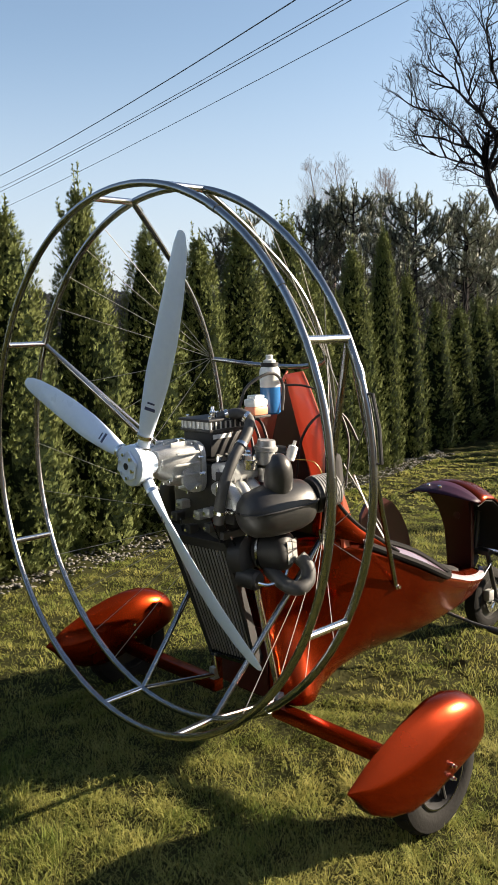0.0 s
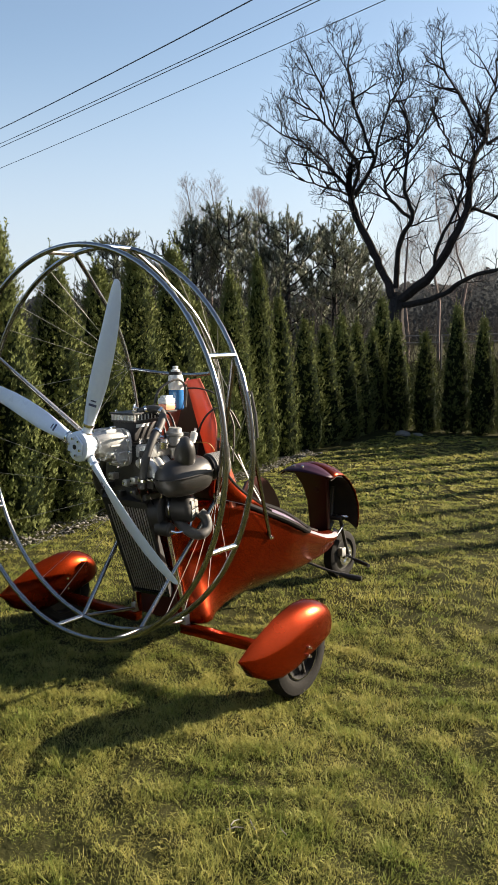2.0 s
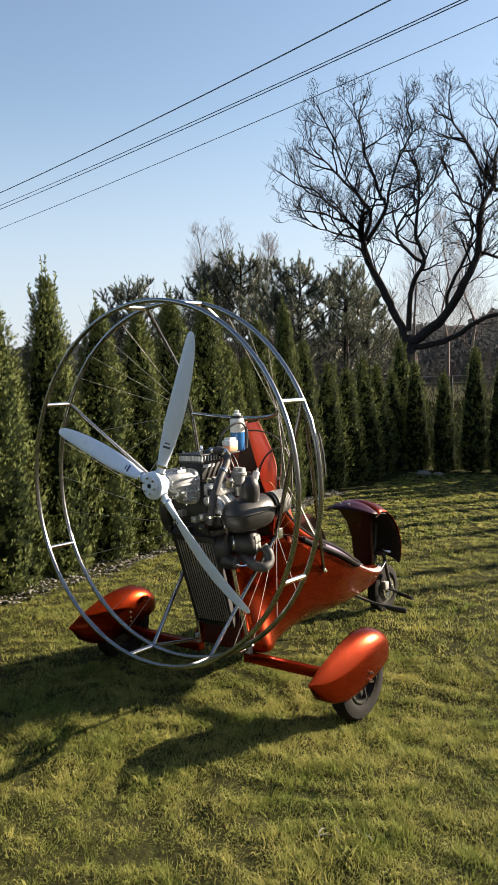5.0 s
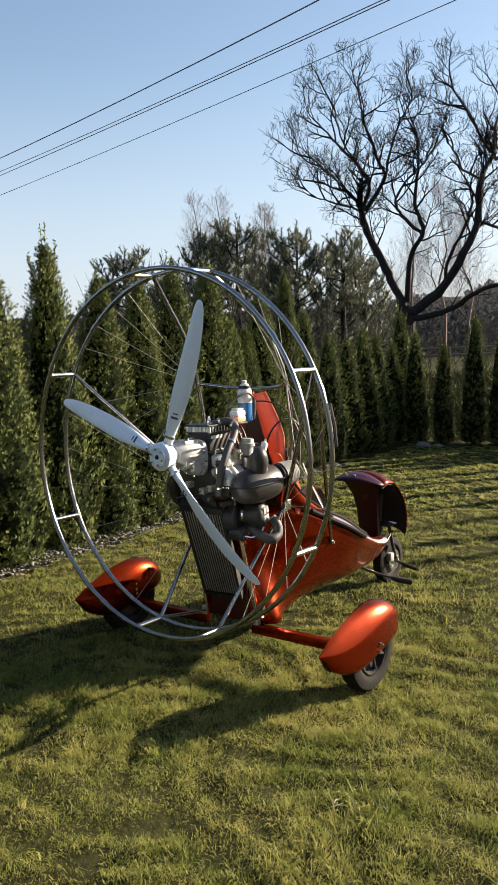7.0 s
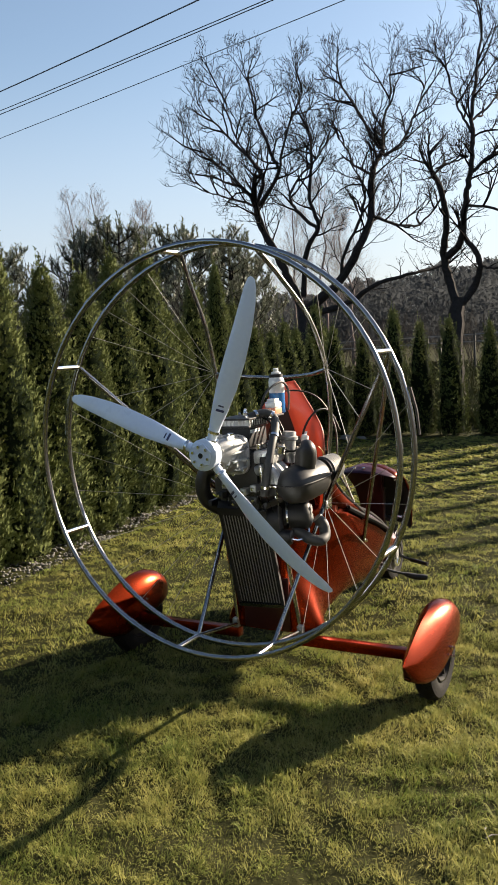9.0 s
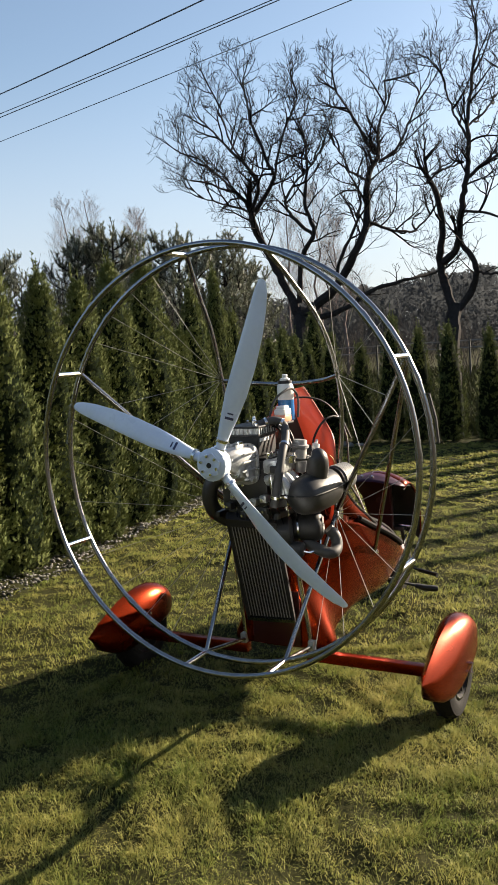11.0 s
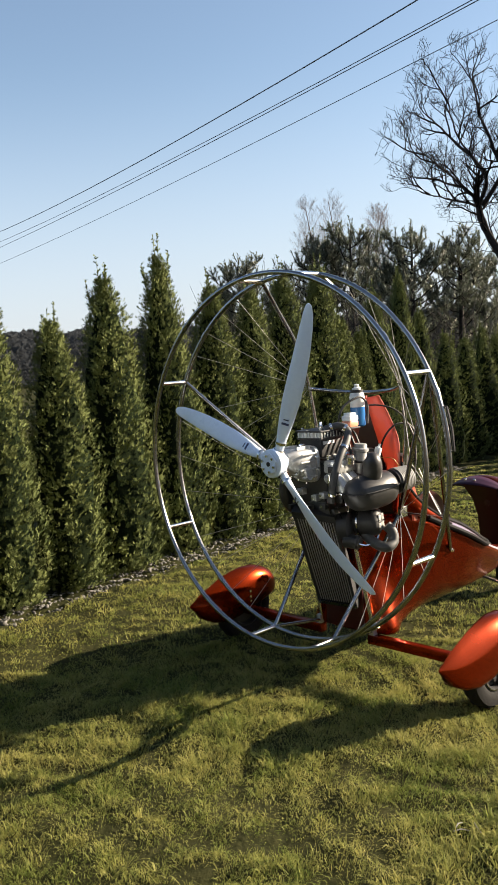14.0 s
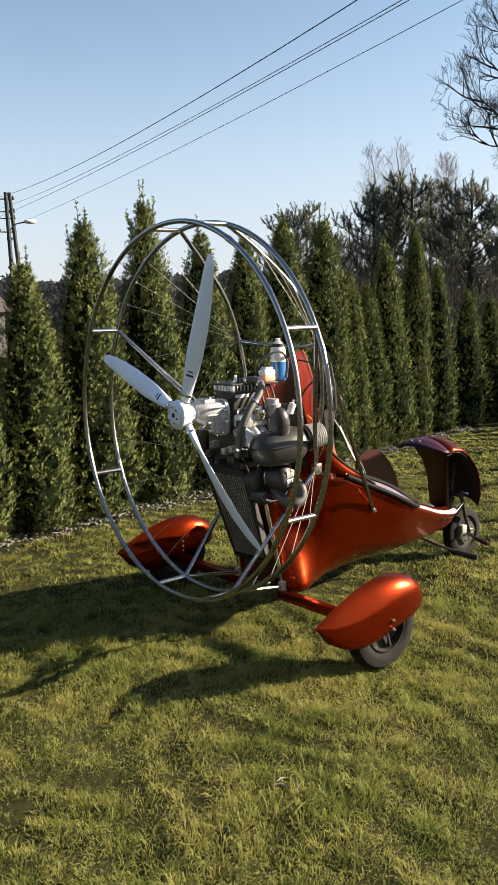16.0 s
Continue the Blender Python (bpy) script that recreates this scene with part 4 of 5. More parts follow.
        part("side_panel", loft(rows), M_shell, trike, "orange panel beside the seat")
        part("harness_strap", tube(glide([(0.84, s * 0.15, 1.0), (0.90, s * 0.20, 0.86), (0.96, s * 0.235, 0.74), (1.02, s * 0.22, 0.62)], 5), 0.012, 8, flat=0.3), M_black, seat, "black harness webbing")
        part("harness_strap", tube(glide([(0.80, s * 0.235, 0.97), (0.865, s * 0.25, 0.83), (0.94, s * 0.255, 0.72)], 5), 0.010, 8, flat=0.3), M_label, seat, "pale harness webbing")
    # rounded shield standing on the left rim
    rows = []
    for x, z1 in ((1.355, 0.58), (1.365, 0.66), (1.395, 0.705), (1.45, 0.728), (1.51, 0.722), (1.57, 0.690), (1.625, 0.625), (1.665, 0.55), (1.685, 0.47)):
        rows.append([Vector((x, 0.205 - 0.1 * (x - 1.36), 0.385)), Vector((x, 0.212 - 0.1 * (x - 1.36), z1)), Vector((x, 0.197 - 0.1 * (x - 1.36), z1)), Vector((x, 0.190 - 0.1 * (x - 1.36), 0.385))])
    part("side_shield", loft(rows), M_maroon, trike, "dark red rounded shield beside the cockpit")


def nose():
    # hood over the nose wheel: an arched shell
    spine = [(1.72, 0.778), (1.79, 0.788), (1.87, 0.770), (1.95, 0.722), (2.03, 0.642), (2.08, 0.55), (2.10, 0.46), (2.095, 0.39)]
    rows = []
    for i, (x, z) in enumerate(spine):
        f = i / (len(spine) - 1)
        half = 0.19 - 0.03 * f
        rows.append([Vector((x - 0.06 * u * u * (0.1 + 0.9 * f), half * u, z - 0.07 * u * u * (1 - 0.5 * f))) for u in (-1 + 2 * k / 14 for k in range(15))])
    hood = part("nose_hood", loft(rows, ring=False), M_paint, trike, "arched orange hood over the nose wheel")
    solid = hood.modifiers.new("thickness", "SOLIDIFY")
    solid.thickness, solid.offset = 0.006, -1
    # near-black sheet set just inside the hood shell
    part("hood_inner_sheet", loft([[Vector((v.x - 0.010, v.y * 0.98, v.z - 0.012)) for v in r] for r in rows], ring=False), M_lining, hood)
    # the lip: a plate that slopes down behind the arch to a straight edge
    lip = []
    for d in (0.0, 0.35, 0.7, 1.0):
        lip.append([Vector((v.x + 0.006 - 0.125 * d * (1 - 0.75 * (v.y / 0.19) ** 2), v.y, v.z + 0.010 - d * (0.030 - 0.03 * (v.y / 0.19) ** 2))) for v in rows[0]])
    lp = part("hood_lip", loft(lip, ring=False), M_plum, hood, "dark plum hood lip")
    s2 = lp.modifiers.new("thickness", "SOLIDIFY")
    s2.thickness = 0.005
    for y in (0.042, -0.018):
        part("lip_bolt", lathe([(-0.004, 0.009), (0.004, 0.008), (0.006, 0.004)], (1.655, y, 0.776), (-0.25, 0, 1), 10), M_chrome, hood)
    rows = []
    for z, y0, y1, x in ((0.30, -0.02, 0.10, 1.90), (0.40, -0.03, 0.105, 1.895), (0.52, -0.035, 0.11, 1.885), (0.62, -0.04, 0.13, 1.865), (0.70, -0.05, 0.17, 1.835), (0.745, -0.06, 0.17, 1.81)):
        rows.append([(x, y0, z), (x, y1, z), (x + 0.02, y1, z), (x + 0.02, y0, z)])
    post = part("hood_post", loft(rows), M_maroon, trike, "dark red hood post", sharp=25)
    part("post_boss", lathe([(-0.004, 0.006), (-0.003, 0.018), (0.004, 0.018)], (1.868, 0.03, 0.60), (1, 0, 0), 14), M_maroon, post)
    part("post_rib", block(1.875, 1.90, -0.045, -0.035, 0.33, 0.70, 0.003), M_maroon, post)
    c, R = (2.08, 0, 0.155), 0.155
    w = part("nose_wheel", lathe([(-0.02, 0.088), (-0.036, 0.105), (-0.038, 0.128), (-0.027, 0.149), (0, R), (0.027, 0.149), (0.038, 0.128), (0.036, 0.105), (0.02, 0.088)], c, (0, 1, 0), 36, closed=True), M_rubber, trike, "nose wheel tyre")
    hub = part("rim", lathe([(-0.03, 0.10), (-0.025, 0.095), (-0.02, 0.045), (-0.034, 0.03), (-0.034, 0.012), (0.034, 0.012), (0.034, 0.03), (0.02, 0.045), (0.025, 0.095), (0.03, 0.10)], c, (0, 1, 0), 28, closed=True), M_satin, w, "dark spoked rim")
    part("brake_disc", lathe([(-0.002, 0.03), (-0.002, 0.070), (0.002, 0.070), (0.002, 0.03)], (c[0], -0.044, c[2]), (0, 1, 0), 28, closed=True), M_chrome, w)
    for k in range(8):
        a = 2 * math.pi * k / 8
        part("disc_spoke", tube([(c[0] + 0.02 * math.sin(a), -0.046, c[2] + 0.02 * math.cos(a)), (c[0] + 0.05 * math.sin(a + 0.5), -0.046, c[2] + 0.05 * math.cos(a + 0.5))], 0.005, 6), M_chrome, hub)
    part("brake_caliper", block(2.00, 2.045, -0.068, -0.032, 0.16, 0.215, 0.008), M_alloy, trike)
    for s in (1, -1):
        part("fork_leg", tube([(1.985, s * 0.062, 0.42), (2.03, s * 0.062, 0.28), (2.08, s * 0.06, 0.155)], 0.011, 10), M_satin, trike)
        part("axle_nut", lathe([(0, 0.012), (0.010, 0.012), (0.012, 0.006), (0.02, 0.006)], (2.08, s * 0.068, 0.155), (0, s, 0), 6), M_chrome, trike)
        p = part("foot_peg", tube([(1.60, s * 0.05, 0.225), (1.70, s * 0.16, 0.16), (1.765, s * 0.27, 0.125)], 0.008, 8), M_satin, trike)
        part("peg_grip", tube(glide([(1.735, s * 0.215, 0.140), (1.765, s * 0.27, 0.122), (1.79, s * 0.33, 0.115)], 3), [0.012, 0.015, 0.017, 0.018, 0.018, 0.018, 0.014], 10), M_black, p, "black rubber peg grip")
        p = part("foot_peg", tube([(2.04, s * 0.075, 0.165), (2.0, s * 0.18, 0.150)], 0.008, 8), M_satin, trike)
        part("peg_grip", tube([(2.01, s * 0.155, 0.153), (1.97, s * 0.275, 0.143)], 0.012, 10), M_black, p, "black rubber peg grip")
        part("steering_link", tube([(1.70, s * 0.08, 0.255), (1.85, s * 0.10, 0.30), (1.99, s * 0.085, 0.37)], 0.006, 8), M_chrome, trike)
        part("link_joint", lathe([(-0.01, 0.006), (-0.006, 0.012), (0.006, 0.012), (0.01, 0.006)], (1.72, s * 0.082, 0.262), (0, 1, 0.3), 10), M_chrome, trike)
        part("handle_stub", tube([(1.985, s * 0.05, 0.43), (1.99, s * 0.12, 0.425)], 0.009, 8), M_chrome, trike)
    part("fork_crown", block(1.955, 2.02, -0.085, 0.085, 0.40, 0.425, 0.006), M_satin, trike)
    part("steering_tube", tube([(1.97, 0, 0.36), (2.01, 0, 0.60)], 0.014, 10), M_satin, trike)
    part("nose_keel", tube([(1.90, 0, 0.285), (1.99, 0, 0.385)], 0.018, 10), M_satin, trike)


cage()
propeller()
engine()
radiator()
for sgn in (1, -1):
    wheel_set(sgn)
fairing()
nose()


# ---------------------------------------------------------------- hedge
def crown_radius(u):
    """Half width of a thuja at the share u of its height: broad below, drawn in to a narrow top."""
    return 0.285 * np.minimum(1, 0.80 + 1.4 * u) * (1 - np.clip(u / 0.95, 0, 1) ** 2.2) ** 0.75


def thuja_mesh(seed, H, n, spray):
    """Foliage of a columnar conifer: flame-like tufts, each of several flat fans of scale leaves, standing out and up from the crown."""
    g = np.random.default_rng(seed)
    each = 6
    m = n // each
    u = g.uniform(0.0, 0.95, m) ** 1.15
    ang = g.uniform(0, 2 * math.pi, m)
    lump = 1 + 0.13 * np.sin(3 * ang + 9 * u + seed) + 0.11 * np.sin(5 * ang - 17 * u + 2 * seed) + 0.07 * np.sin(9 * ang + 31 * u)
    rad = crown_radius(u) * lump * g.uniform(0.82, 1.07, m) + 0.010
    out = np.stack([np.cos(ang), np.sin(ang), np.zeros(m)], -1)
    tang = np.stack([-np.sin(ang), np.cos(ang), np.zeros(m)], -1)
    aim = out * g.uniform(0.15, 0.75, m)[:, None] + np.array([0, 0, 1.0]) * g.uniform(0.45, 1.0, m)[:, None] + tang * g.normal(0, 0.25, m)[:, None]
    aim /= np.linalg.norm(aim, axis=1)[:, None]
    heart = np.stack([rad * np.cos(ang), rad * np.sin(ang), 0.01 + u * H], -1)
    u, out, tang, aim, heart = (np.repeat(a, each, axis=0) for a in (u, out, tang, aim, heart))
    n = len(u)
    base = heart + aim * (spray * g.uniform(-0.9, 0.9, n))[:, None] + tang * g.normal(0, 0.35 * spray, n)[:, None] + out * g.normal(-0.1 * spray, 0.25 * spray, n)[:, None]
    stem = aim + g.normal(0, 0.24, (n, 3))
    stem /= np.linalg.norm(stem, axis=1)[:, None]
    side = np.cross(stem, g.normal(0, 1, (n, 3)) * 0.36 + out * 0.8)
    side /= np.linalg.norm(side, axis=1)[:, None]
    size = spray * g.uniform(0.6, 1.35, n) * (1.12 - 0.35 * u)
    V, F = [], []
    fingers = ((0.0, 0.0, 1.0), (0.10, 0.60, 0.75), (0.15, -0.60, 0.75), (0.45, 0.55, 0.55))
    k0 = np.arange(n) * 3 * len(fingers)
    for j, (start, spread, long) in enumerate(fingers):
        d = stem + side * spread
        d /= np.linalg.norm(d, axis=1)[:, None]
        a = base + stem * (size * start)[:, None]
        w = np.cross(d, np.cross(stem, side)) * (size * 0.074)[:, None]
        V.append(np.stack([a - w, a + w, a + d * (size * long)[:, None]], 1))
        F.append(k0[:, None] + 3 * j + np.array([0, 1, 2]))
    return np.concatenate(V, 1).reshape(-1, 3), np.concatenate(F, 0)


def thuja(seed, n, spray, H=2.4):
    t = thing("thuja", Matrix.Identity(4), "tall narrow dark green thuja in a hedge row", "conifer", "hedge of thujas")
    V, F = thuja_mesh(seed, H, n, spray)
    rows = []
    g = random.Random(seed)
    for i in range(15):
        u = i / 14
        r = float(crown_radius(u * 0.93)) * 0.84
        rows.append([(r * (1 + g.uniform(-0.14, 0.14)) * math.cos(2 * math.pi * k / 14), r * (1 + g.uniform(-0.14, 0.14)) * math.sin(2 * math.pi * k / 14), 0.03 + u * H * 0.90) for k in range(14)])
    # solid near-black core: the shade inside the crown is put into its colour
    part("crown_shade_core", loft(rows), M_core, t)
    part("trunk", tube([(0, 0, -0.03), (0.005, 0, 0.4), (0, 0.005, H * 0.9)], [0.035, 0.03, 0.006], 8), M_bark, t)
    tips = []
    for k in range(9):
        a, r = g.uniform(0, 6.28), g.uniform(0.02, 0.11) if k > 1 else 0.02
        foot = Vector((r * math.cos(a), r * math.sin(a), H * g.uniform(0.78, 0.86)))
        head = Vector((foot.x * 1.5 + g.uniform(-0.02, 0.02), foot.y * 1.5 + g.uniform(-0.02, 0.02), H * (g.uniform(0.88, 0.98) if k > 1 else g.uniform(0.99, 1.05))))
        part("leading_shoot", tube([foot, foot.lerp(head, 0.5) + Vector((g.uniform(-0.008, 0.008), 0, 0)), head], [0.005, 0.0035, 0.001], 4), M_thuja, t)
        for j in range(60):
            f = g.uniform(0.05, 1)
            p, turn = foot.lerp(head, f), g.uniform(0, 6.28)
            d = Vector((math.cos(turn), math.sin(turn), g.uniform(0.5, 1.3))).normalized() * g.uniform(0.03, 0.080) * (1.15 - 0.80 * f)
            w = d.cross(Vector((g.gauss(0, 1), g.gauss(0, 1), g.gauss(0, 1)))).normalized() * 0.0048
            tips += [p - w, p + w, p + d]
            for side in (-1, 1):
                q = p + d * 0.45
                e = d * 0.42 + w.normalized() * side * d.length * 0.32
                tips += [q - w * 0.8, q + w * 0.8, q + e]
    F = np.concatenate([F, len(V) + np.arange(len(tips)).reshape(-1, 3)])
    raw("foliage", np.concatenate([V, np.array([tuple(p) for p in tips])]), F, M_thuja, t)
    return t


thujas = [thuja(s, 18000, 0.034) for s in (3, 8, 21, 34)] + [thuja(s, 6000, 0.046) for s in (41, 52, 63)]
rnd = random.Random(5)
row = [(-2.85, 2.2), (-2.3, 2.4), (-1.7, 2.3), (-1.1, 2.5), (-0.52, 2.2), (0.02, 2.35), (0.58, 2.25), (1.17, 2.10), (1.72, 2.45), (2.40, 2.65), (2.92, 2.41), (3.50, 2.39), (4.05, 2.58), (4.63, 2.63), (5.14, 2.08), (5.55, 1.95), (5.93, 2.43), (6.42, 2.66), (7.03, 2.19), (7.80, 1.89), (8.35, 1.81), (9.0, 1.96), (9.57, 1.85), (10.15, 1.72), (10.6, 2.27), (11.1, 1.85)]
spots = [(HEDGE_AT + HEDGE_OUT * (0.42 + rnd.uniform(-0.03, 0.03)) + HEDGE_DIR * s, h, 1.03 if s < 4.8 else 0.84) for s, h in row]
backrow = [(-0.02, 1.88), (0.44, 1.67), (0.90, 2.09), (1.33, 1.86), (1.82, 1.88), (2.38, 1.79), (2.85, 1.85), (3.3, 1.9), (4.05, 2.4), (4.7, 2.7), (5.35, 3.0), (6.22, 3.3), (6.9, 3.3), (7.6, 4.0), (8.28, 4.3), (9.3, 3.4), (10.3, 3.3)]
spots += [(CORNER + BACK_OUT * 0.4 + BACK_DIR * s, h, 0.76 if s < 3.6 else 0.47) for s, h in backrow]
left_over = {0: thujas[:4], 1: thujas[4:]}
for p, h, fat in spots:
    f = h / 2.4 / 1.03
    wide = fat * rnd.uniform(0.90, 1.10)
    m = pose(p.x, p.y, 0, rnd.uniform(-1.5, 1.5), rnd.uniform(-1.5, 1.5), rnd.uniform(0, 360)) @ Matrix.Diagonal((wide, wide, f, 1))
    far = int(p.x > 6.2 or p.x < -0.8)
    if left_over[far]:
        made = left_over[far].pop()
    else:
        made = copy_thing(thujas[4 + rnd.randrange(3)] if far else thujas[rnd.randrange(4)], Matrix.Identity(4))
    made.matrix_basis = m


# ---------------------------------------------------------------- gravel strip under the hedge
def gravel():
    g = np.random.default_rng(4)
    n = 3600
    s, d = g.uniform(-2.5, 7.5, n), g.uniform(0.02, 0.42, n) + 0.03 * np.sin(g.uniform(0, 99, n))
    ico = bmesh.new()
    bmesh.ops.create_icosphere(ico, subdivisions=1, radius=1)
    iv = np.array([v.co for v in ico.verts])
    fi = np.array([[v.index for v in f.verts] for f in ico.faces])
    ico.free()
    size = g.uniform(0.006, 0.016, n)
    sc = np.stack([size * g.uniform(0.8, 1.3, n), size * g.uniform(0.8, 1.3, n), size * g.uniform(0.45, 0.8, n)], -1)
    a = g.uniform(0, 6.28, n)
    V = iv[None] * (1 + g.normal(0, 0.13, (n, len(iv), 1))) * sc[:, None]
    x = V[..., 0] * np.cos(a)[:, None] - V[..., 1] * np.sin(a)[:, None]
    y = V[..., 0] * np.sin(a)[:, None] + V[..., 1] * np.cos(a)[:, None]
    px, py = HEDGE_AT.x + HEDGE_DIR.x * s + HEDGE_OUT.x * d, HEDGE_AT.y + HEDGE_DIR.y * s + HEDGE_OUT.y * d
    V = np.stack([x + px[:, None], y + py[:, None], V[..., 2] + (size * 0.45)[:, None] + rise(px, py)[:, None]], -1)
    F = fi[None] + (np.arange(n) * len(iv))[:, None, None]
    tagged(raw("gravel", V.reshape(-1, 3), F.reshape(-1, 3), M_stone), "pale grey and white gravel strip under the hedge", "gravel", kind="stuff")


gravel()


def corner_stone(x, y, r, seed):
    g = random.Random(seed)
    bm = bmesh.new()
    bmesh.ops.create_icosphere(bm, subdivisions=3, radius=1)
    for v in bm.verts:
        n = noise.noise(v.co * 1.3 + Vector((seed, 0, 0)))
        v.co = Vector((v.co.x * r * 1.5, v.co.y * r, max(v.co.z, -0.3) * r * 0.5)) * (1 + 0.35 * n)
    ob = part("corner_stone", bm, M_rail)
    ob.matrix_basis = pose(x, y, r * 0.12, 0, 0, g.uniform(0, 180))
    tagged(ob, "pale weathered boulder at the hedge corner", "boulder", "stones at the hedge corner")


corner_stone(9.08, 7.52, 0.12, 3)
corner_stone(9.22, 7.36, 0.07, 9)



def away(x, y):
    """Distance from the spot where one stands to look at the trike."""
    return np.hypot(x + 0.8, y + 0.5)


grass("lawn_grass", 44000, 9, -0.65, 3.6, 0.3, 4.0, 0.037, 0.00115, 0.025, 11, lambda x, y: (away(x, y) > 1.5) & (away(x, y) < 4.2), "short mown lawn with dry yellow tips")
grass("middle_lawn_grass", 52000, 7, -1.5, 7.0, -0.5, 6.9, 0.035, 0.0019, 0.034, 12, lambda x, y: (away(x, y) >= 4.1) & (away(x, y) < 7.6), "lawn grass round the trike up to the hedge")
grass("outer_lawn_grass", 52000, 3, -7.0, 9.0, -6.5, 4.0, 0.040, 0.0085, 0.07, 14, lambda x, y: (away(x, y) < 1.5) | (x < -0.6) | (y < 0.3) & (away(x, y) < 4.2) | (y < -0.45), "lawn grass stretching out behind the viewpoint")
grass("far_lawn_grass", 58000, 5, 1.0, 11.0, -2.0, 8.2, 0.026, 0.0074, 0.050, 13, lambda x, y: (away(x, y) >= 7.5) & (y > -0.2 * x), "far lawn grass in the striped shade")
grass("tall_grass_tuft", 26, 11, 0.72, 0.94, 0.94, 1.12, 0.080, 0.0020, 0.05, 15, lambda x, y: np.hypot(x - 0.83, y - 1.03) < 0.11, "taller rough grass tuft standing in the lawn")


def straw(x, y, long, deg, tilt):
    """A dry stalk lying on the grass."""
    ob = part("dry_stalk", tube([(-long / 2, 0, 0), (0, 0.004, 0.004), (long / 2, 0, 0)], [0.0016, 0.0022, 0.0010], 5), M_rail)
    ob.matrix_basis = pose(x, y, 0.045 + float(rise(x, y)), 0, tilt, deg)
    tagged(ob, "pale dry stalk lying in the grass", "stalk", "dry stalks in the lawn")


for x, y, long, deg, tilt in ((0.80, 1.12, 0.06, 25, 12), (0.83, 1.07, 0.05, 70, -10), (0.78, 1.09, 0.055, -20, 8), (0.86, 0.96, 0.03, 95, -25)):
    straw(x, y, long, deg, tilt)


# ---------------------------------------------------------------- bare trees beyond the hedge
class Twigs:
    """Collects thin three- or five-sided twigs as arrays, to become one mesh."""

    def __init__(self):
        self.v, self.f = [], []

    def add(self, pts, radii, sides=3):
        base = len(self.v)
        for i, p in enumerate(pts):
            t = (pts[min(i + 1, len(pts) - 1)] - pts[max(i - 1, 0)]).normalized()
            a = t.orthogonal().normalized()
            b = t.cross(a)
            for k in range(sides):
                q = 2 * math.pi * k / sides
                self.v.append(p + radii[i] * (math.cos(q) * a + math.sin(q) * b))
        for i in range(len(pts) - 1):
            for k in range(sides):
                u, w = base + i * sides + k, base + i * sides + (k + 1) % sides
                self.f.append((u, w, w + sides, u + sides))


def grow(tw, rg, p, d, length, r, level, up=0.28, crook=0.17):
    """A twig that bends as it goes and carries smaller ones."""
    steps = 4 if level > 1 else 3 if level == 1 else 2
    pts, q, way = [p], p, d.normalized()
    for i in range(steps):
        way = (way + Vector((rg.gauss(0, crook), rg.gauss(0, crook), rg.gauss(0, crook) + up * 0.5))).normalized()
        q = q + way * (length / steps)
        pts.append(q)
    tw.add(pts, [r * (1 - 0.75 * i / steps) for i in range(steps + 1)], 3)
    if level <= 0:
        return
    n = {3: 7, 2: 7, 1: 4}[level]
    for k in range(n):
        f = 0.22 + 0.78 * (k + rg.random()) / n
        i = min(int(f * steps), steps - 1)
        s = pts[i].lerp(pts[i + 1], f * steps - i)
        along = (pts[i + 1] - pts[i]).normalized()
        turn = Vector((rg.gauss(0, 1), rg.gauss(0, 1), rg.gauss(0, 0.7))).normalized()
        grow(tw, rg, s, along * 0.85 + turn * 0.80 + Vector((0, 0, up)), length * rg.uniform(0.45, 0.72) * (1.1 - 0.4 * f), max(r * 0.5, 0.0036), level - 1, up, crook)


def ramify(tw, rg, p, d, length, r, level):
    """A sinuous branch that turns up towards its end and forks into ever finer ones."""
    steps = 6 if level == 3 else 4 if level == 2 else 3 if level == 1 else 2
    pts, q, way = [p], p, d.normalized()
    bow, bend = Vector((rg.gauss(0, 0.12), rg.gauss(0, 0.12), 0.10)), 0.13 if level > 1 else 0.09
    for i in range(steps):
        bow = bow * 0.6 + Vector((rg.gauss(0, bend), rg.gauss(0, bend), rg.gauss(0.07, bend)))
        way = (way + bow).normalized()
        q = q + way * (length / steps)
        pts.append(q)
    tw.add(pts, [r * (1 - 0.70 * i / steps) for i in range(steps + 1)], 4 if level > 1 else 3)
    if level <= 0:
        return
    n = {3: 5, 2: 4, 1: 2}[level]
    for k in range(n):
        f = 0.25 + 0.75 * (k + rg.random()) / n
        i = min(int(f * steps), steps - 1)
        along = (pts[i + 1] - pts[i]).normalized()
        turn = along.cross(Vector((rg.gauss(0, 1), rg.gauss(0, 1), rg.gauss(0, 1)))).normalized()
        ramify(tw, rg, pts[i].lerp(pts[i + 1], f * steps - i), along * 0.75 + turn * rg.uniform(0.65, 1.25) + Vector((0, 0, 0.10)), length * rg.uniform(0.50, 0.80) * (1.15 - 0.50 * f), max(r * (1 - 0.7 * f) * 0.70, 0.0062), level - 1)


